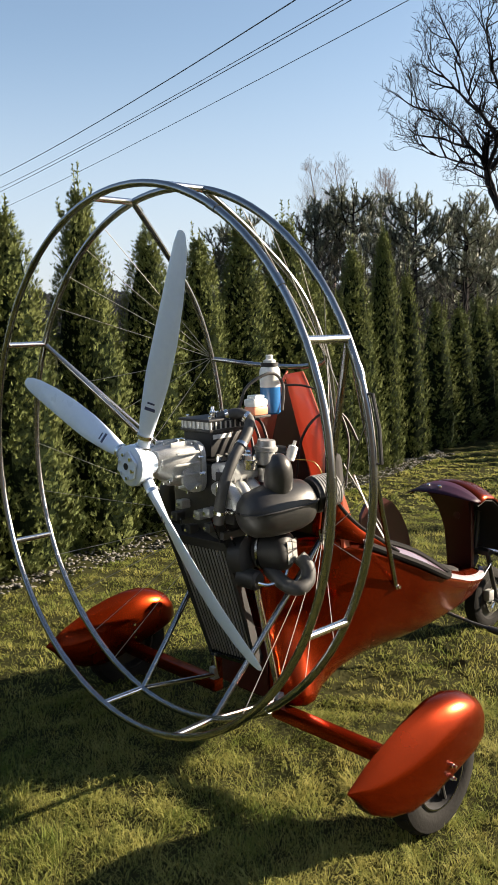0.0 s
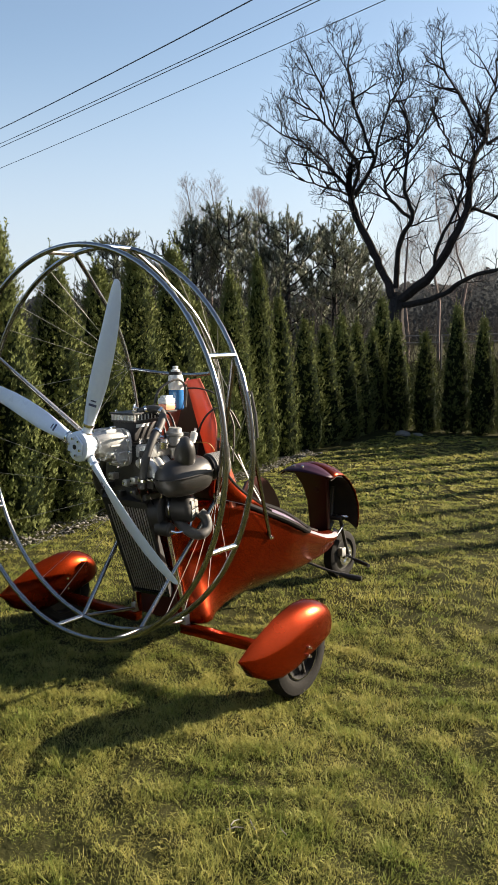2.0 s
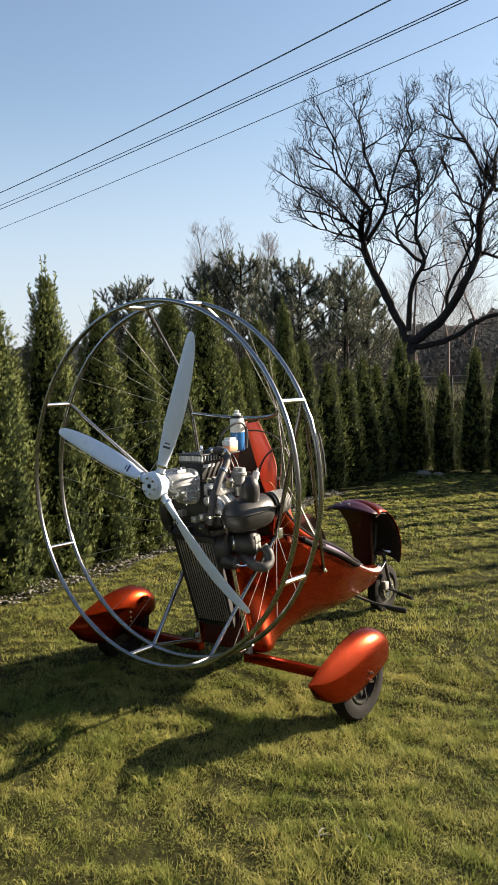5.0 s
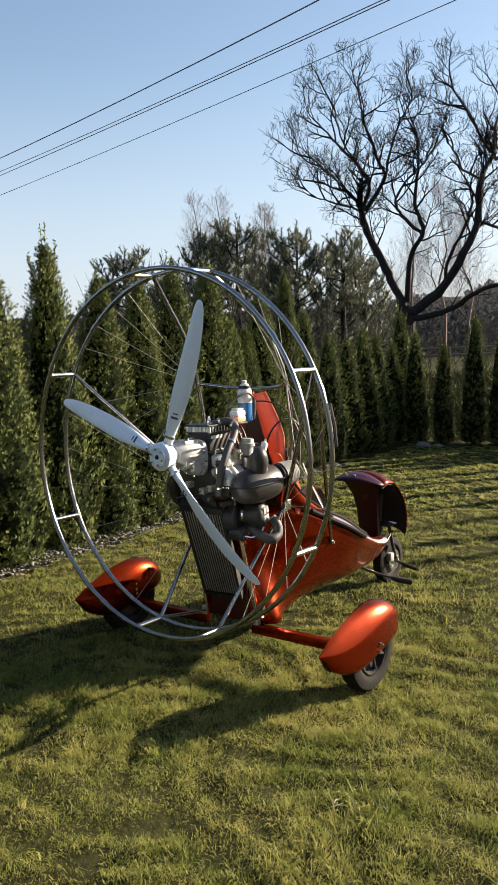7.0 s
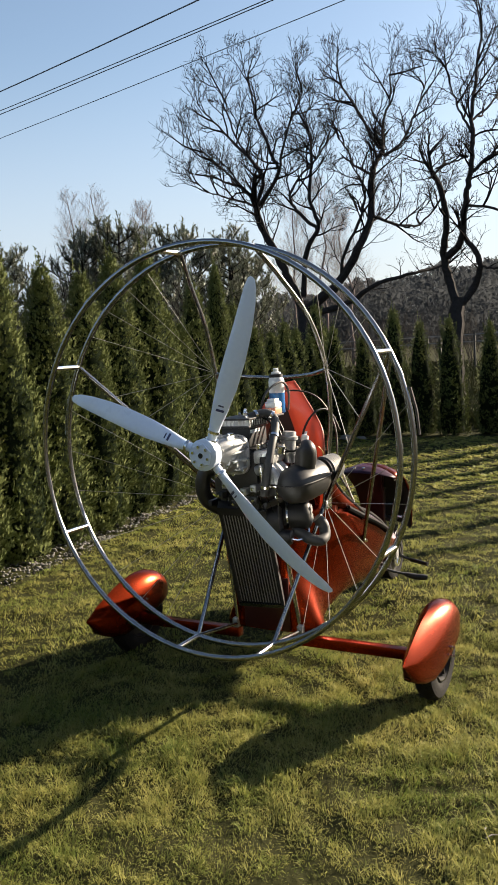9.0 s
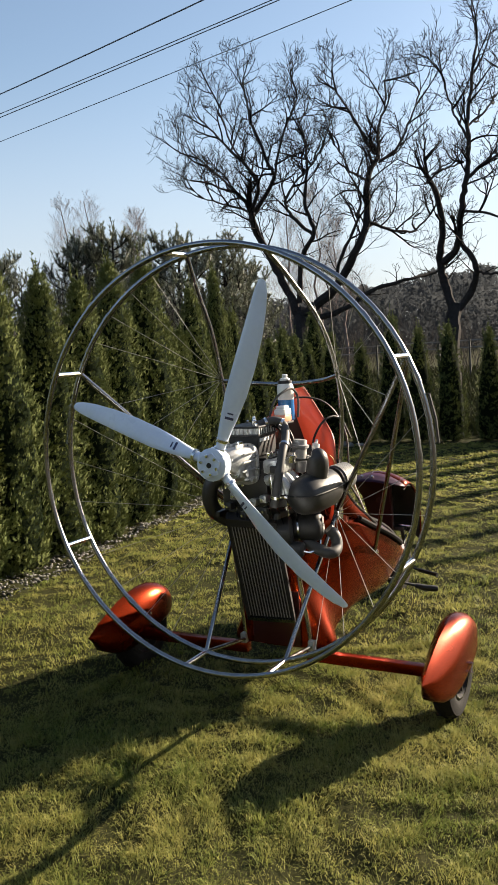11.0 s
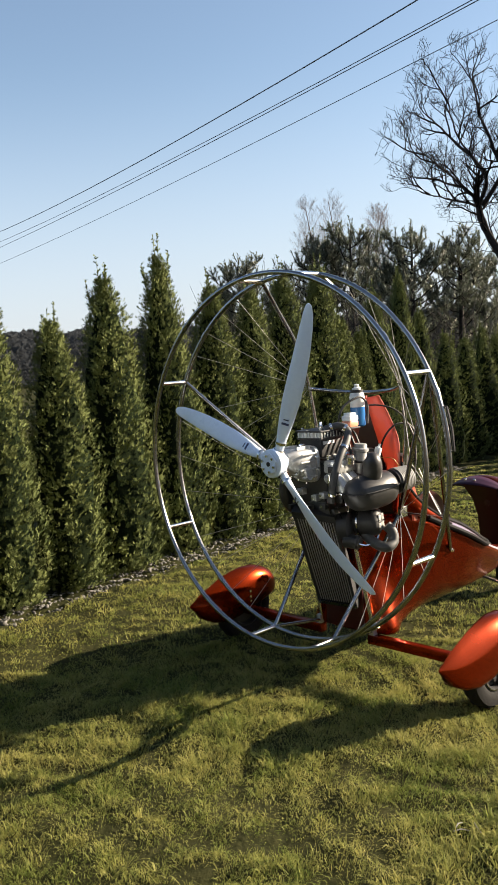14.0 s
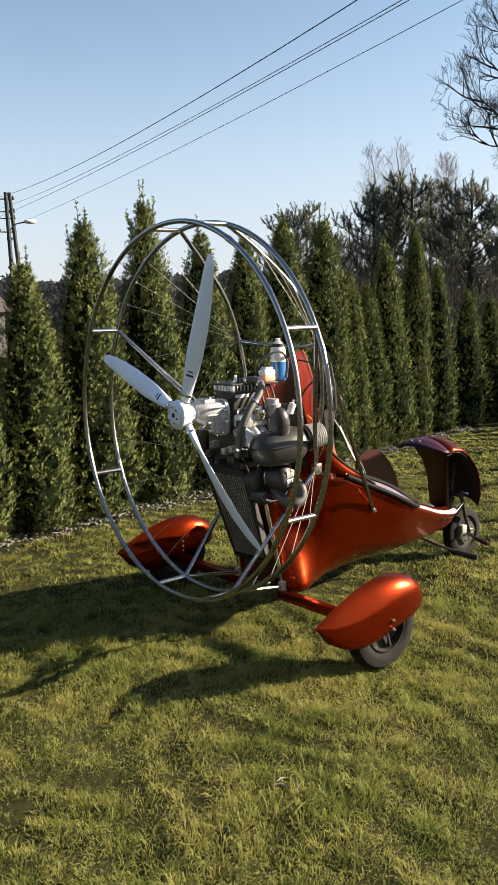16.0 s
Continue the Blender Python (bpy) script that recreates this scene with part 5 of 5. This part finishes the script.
def bare_tree(x, y, deg, limbs, label, seed, twig_len=1.08, thick=1.0):
    """limbs: (start radius, end radius, [(across, height), ...]) in metres, the across axis turned to deg."""
    rg = random.Random(seed)
    t = thing("bare_tree", pose(x, y, 0, 0, 0, deg), label, "tree", "bare trees beyond the hedge")
    wood, tw = bmesh.new(), Twigs()
    for n, (r0, r1, pts) in enumerate(limbs):
        r0, r1 = r0 * (0.86 if n == 0 else 0.60), r1 * 0.6
        pts = [(u, v if v < 5 else 5 + 0.72 * (v - 5)) for u, v in pts]
        line = glide([Vector((u, 0.6 * math.sin(1.1 * u + 0.8 * v) if v > 2.6 else 0.6 * math.sin(1.1 * u + 0.8 * v) * max(0, (v - 1.6)), v)) for u, v in pts], 5)
        m = len(line)
        line = [p + (Vector((rg.gauss(0, 0.013), rg.gauss(0, 0.013), rg.gauss(0, 0.010))) if i > 0 else Vector()) for i, p in enumerate(line)]
        sweep(wood, line, [(r0 + (r1 - r0) * (i / (m - 1)) ** 0.8) * rg.uniform(0.9, 1.1) for i in range(m)], 8)
        if n == 0:
            continue
        length = sum((b - a).length for a, b in zip(line, line[1:]))
        count = max(4, int(length * 2.9))
        for k in range(count):
            f = 0.15 + 0.85 * (k + rg.random()) / count
            i = min(int(f * (m - 1)), m - 2)
            along = (line[i + 1] - line[i]).normalized()
            turn = along.cross(Vector((rg.gauss(0, 1), rg.gauss(0, 1), rg.gauss(0, 1)))).normalized()
            if rg.random() > thick * min(1, 0.60 + 0.18 * max(0, line[i].z - 2)):
                continue
            big = line[i].z > 4.0
            ramify(tw, rg, line[i], along * 0.7 + turn * rg.uniform(0.7, 1.2) + Vector((0, 0, 0.12)), twig_len * rg.uniform(0.6, 1.2) * (1.0 if big else 0.75), 0.030 if big else 0.019, 3 if big else 2)
        for k in range(2):
            ramify(tw, rg, line[-1], line[-1] - line[-2] + Vector((rg.gauss(0, 0.04), rg.gauss(0, 0.04), 0)), twig_len * 0.8, max(r1, 0.014), 3)
    part("trunk", wood, M_bark, t)
    raw("twig_crown", [tuple(v) for v in tw.v], tw.f, M_twig, t)
    return t


bare_tree(15.7, 13.38, -49.5, [
    (0.34, 0.30, [(0.05, -0.1), (0.0, 1.2), (0.0, 2.5)]),
    (0.20, 0.13, [(0.0, 2.2), (-0.3, 3.0), (-0.6, 3.7), (-1.0, 4.5), (-1.1, 5.0)]),
    (0.08, 0.03, [(-1.1, 5.0), (-1.4, 5.6), (-1.8, 5.9), (-2.2, 6.2)]),
    (0.10, 0.03, [(-1.1, 5.0), (-0.9, 5.8), (-1.2, 6.5), (-1.7, 7.3), (-2.2, 8.1)]),
    (0.10, 0.03, [(-1.0, 5.0), (-0.5, 5.9), (-0.6, 6.3), (-0.8, 7.1), (-1.0, 7.9), (-1.1, 8.9)]),
    (0.06, 0.02, [(-1.1, 5.0), (-1.8, 5.4), (-2.4, 5.7)]),
    (0.06, 0.02, [(-1.4, 5.6), (-2.0, 6.5), (-2.5, 7.2)]),
    (0.06, 0.02, [(-0.9, 6.0), (-1.5, 7.2), (-1.7, 8.4)]),
    (0.06, 0.025, [(-0.5, 6.0), (-0.3, 7.0), (0.0, 8.0), (0.2, 8.7)]),
    (0.13, 0.03, [(0.0, 2.7), (0.1, 3.8), (0.4, 4.3), (0.2, 5.0), (0.3, 6.0), (0.3, 7.0), (0.2, 7.7)]),
    (0.08, 0.03, [(0.38, 4.25), (-0.1, 4.75), (-0.25, 5.1), (0.0, 5.7), (0.5, 6.4), (0.9, 7.2)]),
    (0.21, 0.09, [(0.0, 2.3), (0.9, 3.0), (1.4, 3.8), (1.7, 4.5), (1.8, 5.5), (2.0, 6.3), (2.2, 6.7)]),
    (0.08, 0.025, [(2.2, 6.7), (1.9, 7.2), (1.6, 8.1), (1.3, 8.8), (1.1, 9.2)]),
    (0.07, 0.025, [(2.2, 6.6), (2.2, 7.5), (2.4, 8.4), (2.4, 9.2)]),
    (0.07, 0.025, [(2.2, 6.5), (2.7, 7.0), (3.0, 7.8), (3.2, 8.6)]),
    (0.14, 0.05, [(0.0, 2.2), (1.0, 2.4), (1.7, 2.8), (2.5, 3.0), (3.4, 3.2)]),
    (0.08, 0.03, [(1.7, 4.5), (2.3, 4.3), (3.0, 4.3), (3.6, 4.9)]),
    (0.06, 0.025, [(1.8, 5.8), (1.4, 6.1), (1.2, 6.7), (1.0, 7.2)]),
    (0.09, 0.03, [(0.9, 3.0), (1.0, 3.6), (1.4, 4.4), (1.6, 5.1), (1.5, 5.6)]),
], "old leafless tree with crooked dark limbs behind the hedge", 7)

bare_tree(16.32, 9.56, -62.0, [
    (0.28, 0.24, [(0.0, -0.1), (0.0, 1.2), (0.08, 2.3)]),
    (0.19, 0.09, [(0.1, 2.1), (-0.1, 2.8), (-0.2, 3.4), (-0.1, 4.0), (-0.2, 4.7), (-0.4, 5.2)]),
    (0.15, 0.04, [(-0.1, 3.3), (0.2, 3.6), (0.3, 4.3), (0.4, 4.8), (0.5, 5.6), (0.5, 6.5), (0.6, 7.6), (0.7, 8.6), (0.8, 9.5)]),
    (0.15, 0.10, [(0.1, 2.1), (0.5, 2.6), (0.6, 3.1), (0.3, 3.6)]),
    (0.07, 0.03, [(0.4, 4.9), (0.9, 5.4), (1.4, 5.7), (2.0, 6.0)]),
    (0.06, 0.025, [(0.3, 4.3), (0.8, 4.2), (1.4, 3.9), (2.0, 3.6)]),
    (0.04, 0.03, [(-0.3, 5.2), (0.0, 5.3), (0.4, 5.4)]),
    (0.06, 0.03, [(0.6, 3.0), (0.9, 2.9), (1.4, 3.0)]),
    (0.05, 0.02, [(0.5, 6.5), (0.9, 7.0), (1.2, 7.7), (1.3, 8.5)]),
    (0.05, 0.02, [(0.5, 6.1), (0.3, 6.7), (0.1, 7.5), (0.0, 8.2)]),
], "leafless pollarded tree with a broken limb behind the hedge", 13, 1.0, 0.8)


def slender_tree(x, y, h, seed, label):
    rg = random.Random(seed)
    t = thing("birch", pose(x, y, 0), label, "tree", "slender birches in the distance")
    tw, wood = Twigs(), bmesh.new()
    line = [Vector((rg.gauss(0, 0.05) * k, rg.gauss(0, 0.05) * k, h * 0.96 * k / 6)) for k in range(7)]
    sweep(wood, line, [0.09 * (1 - 0.85 * k / 6) for k in range(7)], 7)
    for k in range(76):
        f = 0.3 + 0.7 * rg.random()
        i = min(int(f * 6), 5)
        a = rg.uniform(0, 6.28)
        grow(tw, rg, line[i].lerp(line[i + 1], f * 6 - i), Vector((math.cos(a), math.sin(a), 1.1)), h * 0.25 * (1.25 - f), 0.0042, 2, up=0.18, crook=0.07)
    part("trunk", wood, M_birch, t)
    raw("twig_crown", [tuple(v) for v in tw.v], tw.f, M_birch, t)


def polar(az, d):
    return -0.8 + d * math.cos(radians(az)), -0.9 + d * math.sin(radians(az))


for az, d, h, s in ((53.05, 48, 10.6, 1), (54.2, 47, 10.1, 2), (50.2, 46, 9.35, 3), (49.7, 47, 9.3, 6), (40.2, 40, 8.6, 11), (38.2, 41, 9.2, 12), (36.6, 40, 7.8, 14)):
    slender_tree(*polar(az, d), h, s, "pale leafless birch far beyond the hedge")


# ---------------------------------------------------------------- pines
def pine(seed, H):
    rg = random.Random(seed)
    t = thing("pine", Matrix.Identity(4), "bushy dark green pine behind the hedge", "pine", "pines beyond the hedge")
    wood, tw, needles = bmesh.new(), Twigs(), []
    sweep(wood, [(0, 0, -0.05), (0.05, 0, H * 0.5), (0, 0.05, H * 0.95)], [0.13, 0.08, 0.015], 8)

    def shoot(p, d, L):
        d = d.normalized()
        a = d.orthogonal().normalized()
        b = d.cross(a)
        tw.add([p, p + d * L], [0.012, 0.006], 3)
        for k in range(26):
            f, q = rg.random(), rg.uniform(0, 6.28)
            o = (math.cos(q) * a + math.sin(q) * b)
            s = p + d * (L * f)
            e = s + (o * 0.75 + d * 0.65) * rg.uniform(0.09, 0.15)
            w = d.cross(o) * 0.016
            needles.append((s - w, s + w, e))
    for k in range(40):
        z = H * (0.22 + 0.75 * (k / 45) ** 0.9)
        reach = (H * 0.34) * (1.05 - 0.85 * ((z / H - 0.22) / 0.78) ** 1.4) * rg.uniform(0.55, 1.1)
        a = k * 2.4 + rg.uniform(-0.5, 0.5)
        pts, q = [], Vector((0, 0, z))
        way = Vector((math.cos(a), math.sin(a), 0.25))
        for i in range(5):
            pts.append(q)
            way = (way + Vector((rg.gauss(0, 0.18), rg.gauss(0, 0.18), 0.16))).normalized()
            q = q + way * reach / 4
        tw.add(pts, [0.026, 0.022, 0.017, 0.012, 0.008], 4)
        for j in range(9):
            f = 0.3 + 0.7 * rg.random()
            i = min(int(f * 4), 3)
            s = pts[i].lerp(pts[i + 1], f * 4 - i)
            d = Vector((rg.gauss(0, 0.7), rg.gauss(0, 0.7), 0.55)) + way * 0.7
            shoot(s, d, rg.uniform(0.25, 0.5))
            shoot(s + d.normalized() * 0.25, Vector((rg.gauss(0, 0.4), rg.gauss(0, 0.4), 1)), rg.uniform(0.2, 0.42))
        shoot(pts[-1], Vector((0, 0, 1)) + way * 0.5, 0.5)
    for k in range(5):
        shoot(Vector((rg.gauss(0, 0.06), rg.gauss(0, 0.06), H * (0.9 + 0.02 * k))), Vector((rg.gauss(0, 0.25), rg.gauss(0, 0.25), 1)), 0.45)
    part("trunk", wood, M_bark, t)
    raw("bough_mesh", [tuple(v) for v in tw.v], tw.f, M_twig, t)
    raw("needles", [tuple(v) for tri in needles for v in tri], [(3 * i, 3 * i + 1, 3 * i + 2) for i in range(len(needles))], M_pine, t)
    return t


pines = [pine(4, 6.0), pine(9, 6.0)]
for i, (az, d, h) in enumerate(((59.4, 34, 5.85), (54.2, 36, 6.8), (51.8, 36, 7.2), (48.0, 30, 5.95), (45.0, 31, 5.8), (49.5, 38, 5.8), (57.0, 38, 5.0), (60.5, 40, 5.2), (43.4, 33, 5.2))):
    x, y = polar(az, d)
    f = h / 6.0 / 1.04
    m = pose(x, y, 0, 0, 0, 67 * i) @ Matrix.Diagonal((f * 1.22, f * 1.22, f, 1))
    if i < 2:
        pines[i].matrix_basis = m
    else:
        copy_thing(pines[i % 2], Matrix.Identity(4)).matrix_basis = m


# ---------------------------------------------------------------- brush and far woods
def brush():
    rg, tw = random.Random(31), Twigs()
    for k in range(420):
        az = rg.uniform(28, 44) if k % 3 == 0 else rg.uniform(42, 61)
        x, y = polar(az, rg.uniform(17, 34) if az > 45 else rg.uniform(35, 48))
        lean = Vector((rg.gauss(0, 0.25), rg.gauss(0, 0.25), 1))
        grow(tw, rg, Vector((x, y, -0.03)), lean, rg.uniform(1.3, 3.3) * (1.0 if az > 44 else 0.7), 0.018, 2 if k % 3 == 0 else 1, up=0.35, crook=0.2)
    tagged(raw("leafless_brush", [tuple(v) for v in tw.v], tw.f, M_brush), "grey leafless brush beyond the hedge", "brush", kind="stuff")


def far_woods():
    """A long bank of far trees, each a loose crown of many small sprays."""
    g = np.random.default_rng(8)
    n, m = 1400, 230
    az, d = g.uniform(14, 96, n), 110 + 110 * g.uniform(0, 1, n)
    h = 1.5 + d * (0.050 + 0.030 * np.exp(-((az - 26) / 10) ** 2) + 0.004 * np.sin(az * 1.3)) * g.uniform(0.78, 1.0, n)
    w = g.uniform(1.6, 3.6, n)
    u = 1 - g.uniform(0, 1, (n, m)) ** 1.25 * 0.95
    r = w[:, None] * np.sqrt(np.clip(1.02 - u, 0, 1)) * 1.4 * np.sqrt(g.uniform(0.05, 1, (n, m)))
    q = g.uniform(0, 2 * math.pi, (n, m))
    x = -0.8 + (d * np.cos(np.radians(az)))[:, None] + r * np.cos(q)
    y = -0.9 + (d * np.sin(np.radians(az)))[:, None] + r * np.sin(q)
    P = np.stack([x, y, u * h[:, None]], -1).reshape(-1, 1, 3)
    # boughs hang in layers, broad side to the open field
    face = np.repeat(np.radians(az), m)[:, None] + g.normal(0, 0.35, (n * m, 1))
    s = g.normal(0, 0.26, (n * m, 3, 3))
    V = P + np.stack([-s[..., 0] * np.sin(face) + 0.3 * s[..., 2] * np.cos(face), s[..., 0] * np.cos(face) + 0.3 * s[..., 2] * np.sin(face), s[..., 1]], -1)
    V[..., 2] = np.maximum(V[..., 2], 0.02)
    tagged(raw("distant_woods", V.reshape(-1, 3), np.arange(3 * n * m).reshape(-1, 3), M_hazed_wood), "woods on the horizon, haze put into their grey-blue colour", "woods", kind="stuff")


def field_grass():
    """Rough unmown grass between the hedge and the field fence."""
    g = np.random.default_rng(19)
    n = 60000
    az, d = np.radians(g.uniform(18, 66, n)), 10 + 34 * g.uniform(0, 1, n) ** 1.3
    P = np.stack([-0.8 + d * np.cos(az), -0.9 + d * np.sin(az), np.full(n, -0.02)], -1)
    ok = ~inside_lawn(P[:, 0] - 1.0 * BACK_OUT.x - 1.0 * HEDGE_OUT.x, P[:, 1] - 1.0 * BACK_OUT.y - 1.0 * HEDGE_OUT.y)
    P = P[ok]
    n = len(P)
    q, tall = g.uniform(0, 2 * math.pi, n), g.uniform(0.10, 0.34, n)
    S = np.stack([-np.sin(q), np.cos(q), np.zeros(n)], -1) * 0.035
    tip = P + np.stack([np.cos(q) * 0.5 * tall, np.sin(q) * 0.5 * tall, tall], -1)
    tagged(raw("field_grass", np.stack([P - S, P + S, tip], 1).reshape(-1, 3), np.arange(3 * n).reshape(-1, 3), M_field), "rough dull green grass in the field beyond the hedge", "grass", kind="stuff")


field_grass()
brush()
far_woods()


# ---------------------------------------------------------------- pole, wires, fence, house
def power_pole():
    t = thing("street_lamp_pole", pose(9.0, 45.8, 0), "weathered concrete power pole with a street lamp", "pole")
    for s in (-1, 1):
        part("mast_leg", tube([(0.30 * s + 0.30, 0, -0.05), (0.10 * s + 0.02, 0, 8.4)], [0.13, 0.10], 8), M_pole, t)
    for z in (1.5, 3, 4.5, 6, 7.4):
        part("mast_rung", block(-0.30 + 0.02 * z, 0.30 - 0.03 * z, -0.05, 0.05, z - 0.08, z + 0.08, 0.02), M_pole, t)
    for z in (8.2, 7.55, 7.2, 6.5):
        arm = part("cross_arm", tube([(-0.55, 0, z - 0.15), (0.35, 0, z - 0.15)], 0.035, 6), M_pole, t)
        part("insulator", lathe([(-0.12, 0.03), (-0.1, 0.07), (-0.02, 0.08), (0.04, 0.06), (0.1, 0.03)], (0.30, 0, z - 0.06), (0, 0, 1), 10), M_steel_dark, arm)
        part("insulator", lathe([(-0.12, 0.03), (-0.1, 0.07), (-0.02, 0.08), (0.04, 0.06), (0.1, 0.03)], (-0.50, 0, z - 0.06), (0, 0, 1), 10), M_steel_dark, arm)
    part("lamp_arm", tube(glide([(0.0, 0, 6.4), (0.3, -0.1, 6.75), (0.8, -0.15, 6.85)], 5), 0.035, 8), M_pole, t)
    head = []
    for x, w, h in ((0.75, 0.05, 0.05), (0.85, 0.13, 0.10), (1.05, 0.17, 0.13), (1.3, 0.13, 0.10), (1.42, 0.04, 0.03)):
        head.append([(x, -0.15 + w * math.cos(q), 6.9 + h * math.sin(q)) for q in (2 * math.pi * k / 10 for k in range(10))])
    part("lamp_head", loft(head), M_label, t, "pale street lamp head")


power_pole()
for x0, z0, x1, z1, dip, r in ((8.42, 8.10, 7.18, 6.26, 0.58, 0.010), (9.22, 7.79, 7.45, 5.945, 0.33, 0.007), (7.83, 6.86, 7.97, 6.185, 0.31, 0.0075), (8.03, 6.23, 8.27, 6.00, 0.295, 0.006)):
    # from beyond the pole to over the garden, sagging a little between
    line = [Vector((x0 + (x1 - x0) * f, 45.8 - 43.8 * f, z0 + (z1 - z0) * f - dip * 4 * f * (1 - f))) for f in (k / 20 for k in range(-2, 27))]
    w = part("overhead_wire", tube(line, r, 6), M_cable)
    tagged(w, "dark overhead power cable strung from the pole", "cable", "overhead wires")


def rail_fence():
    t = thing("field_fence", pose(0, 0, 0), "pale weathered rail fence across the field", "fence")
    ends = [Vector((*polar(a, 33), 0)) for a in (44, 38, 32, 26, 20, 14)]
    for a, b in zip(ends, ends[1:]):
        for z in (1.42, 1.16):
            part("rail", tube([a + Vector((0, 0, z)), b + Vector((0, 0, z))], 0.030, 6, flat=0.6), M_rail, t)
        n = 2
        for k in range(n):
            p = a.lerp(b, k / n)
            part("post", block(p.x - 0.03, p.x + 0.03, p.y - 0.03, p.y + 0.03, -0.05, 1.46, 0.008), M_pole, t)


rail_fence()
for s, h in ((1.58, 1.45), (4.3, 1.45), (7.0, 1.45)):
    p = CORNER + BACK_OUT * 0.75 + BACK_DIR * s
    tagged(part("fence_post", tube([(p.x, p.y, -0.05), (p.x, p.y, h)], 0.022, 10), M_steel_dark), "slim dark steel fence post behind the hedge", "post", "garden fence posts")


def cottage():
    t = thing("cottage", pose(*polar(84.5, 42), 0, 0, 0, 8), "low grey house with a dark tiled roof", "house")
    M_wall = mat("grey_plaster", (0.085, 0.082, 0.08), (0.065, 0.063, 0.062), rough=0.85, scale=2, bump=0.2)
    M_tile = mat("roof_tile", (0.075, 0.062, 0.056), (0.05, 0.045, 0.042), rough=0.8, scale=3, bump=0.3)
    part("wall", block(-3.4, 3.4, -3, 3, -0.05, 2.2, 0.02), M_wall, t)
    for s in (-1, 1):
        roof = part("roof", loft([[(x, s * 3.4, 1.95), (x, 0, 3.35), (x, 0, 3.5), (x, s * 3.5, 2.05)] for x in (-3.7, 3.7)]), M_tile, t)
        for k in range(10):
            f = (k + 0.5) / 10
            part("tile_course", tube([(-3.7, s * 3.45 * (1 - f), 2.06 + 1.44 * f), (3.7, s * 3.45 * (1 - f), 2.06 + 1.44 * f)], 0.03, 5), M_tile, roof)
    for x in (-1.8, 1.2):
        w = part("window", block(x - 0.5, x + 0.5, -3.06, -2.98, 0.8, 1.8, 0.01), M_white, t)
        part("pane", block(x - 0.42, x + 0.42, -3.075, -3.05, 0.88, 1.72, 0.004), M_satin, w)


cottage()
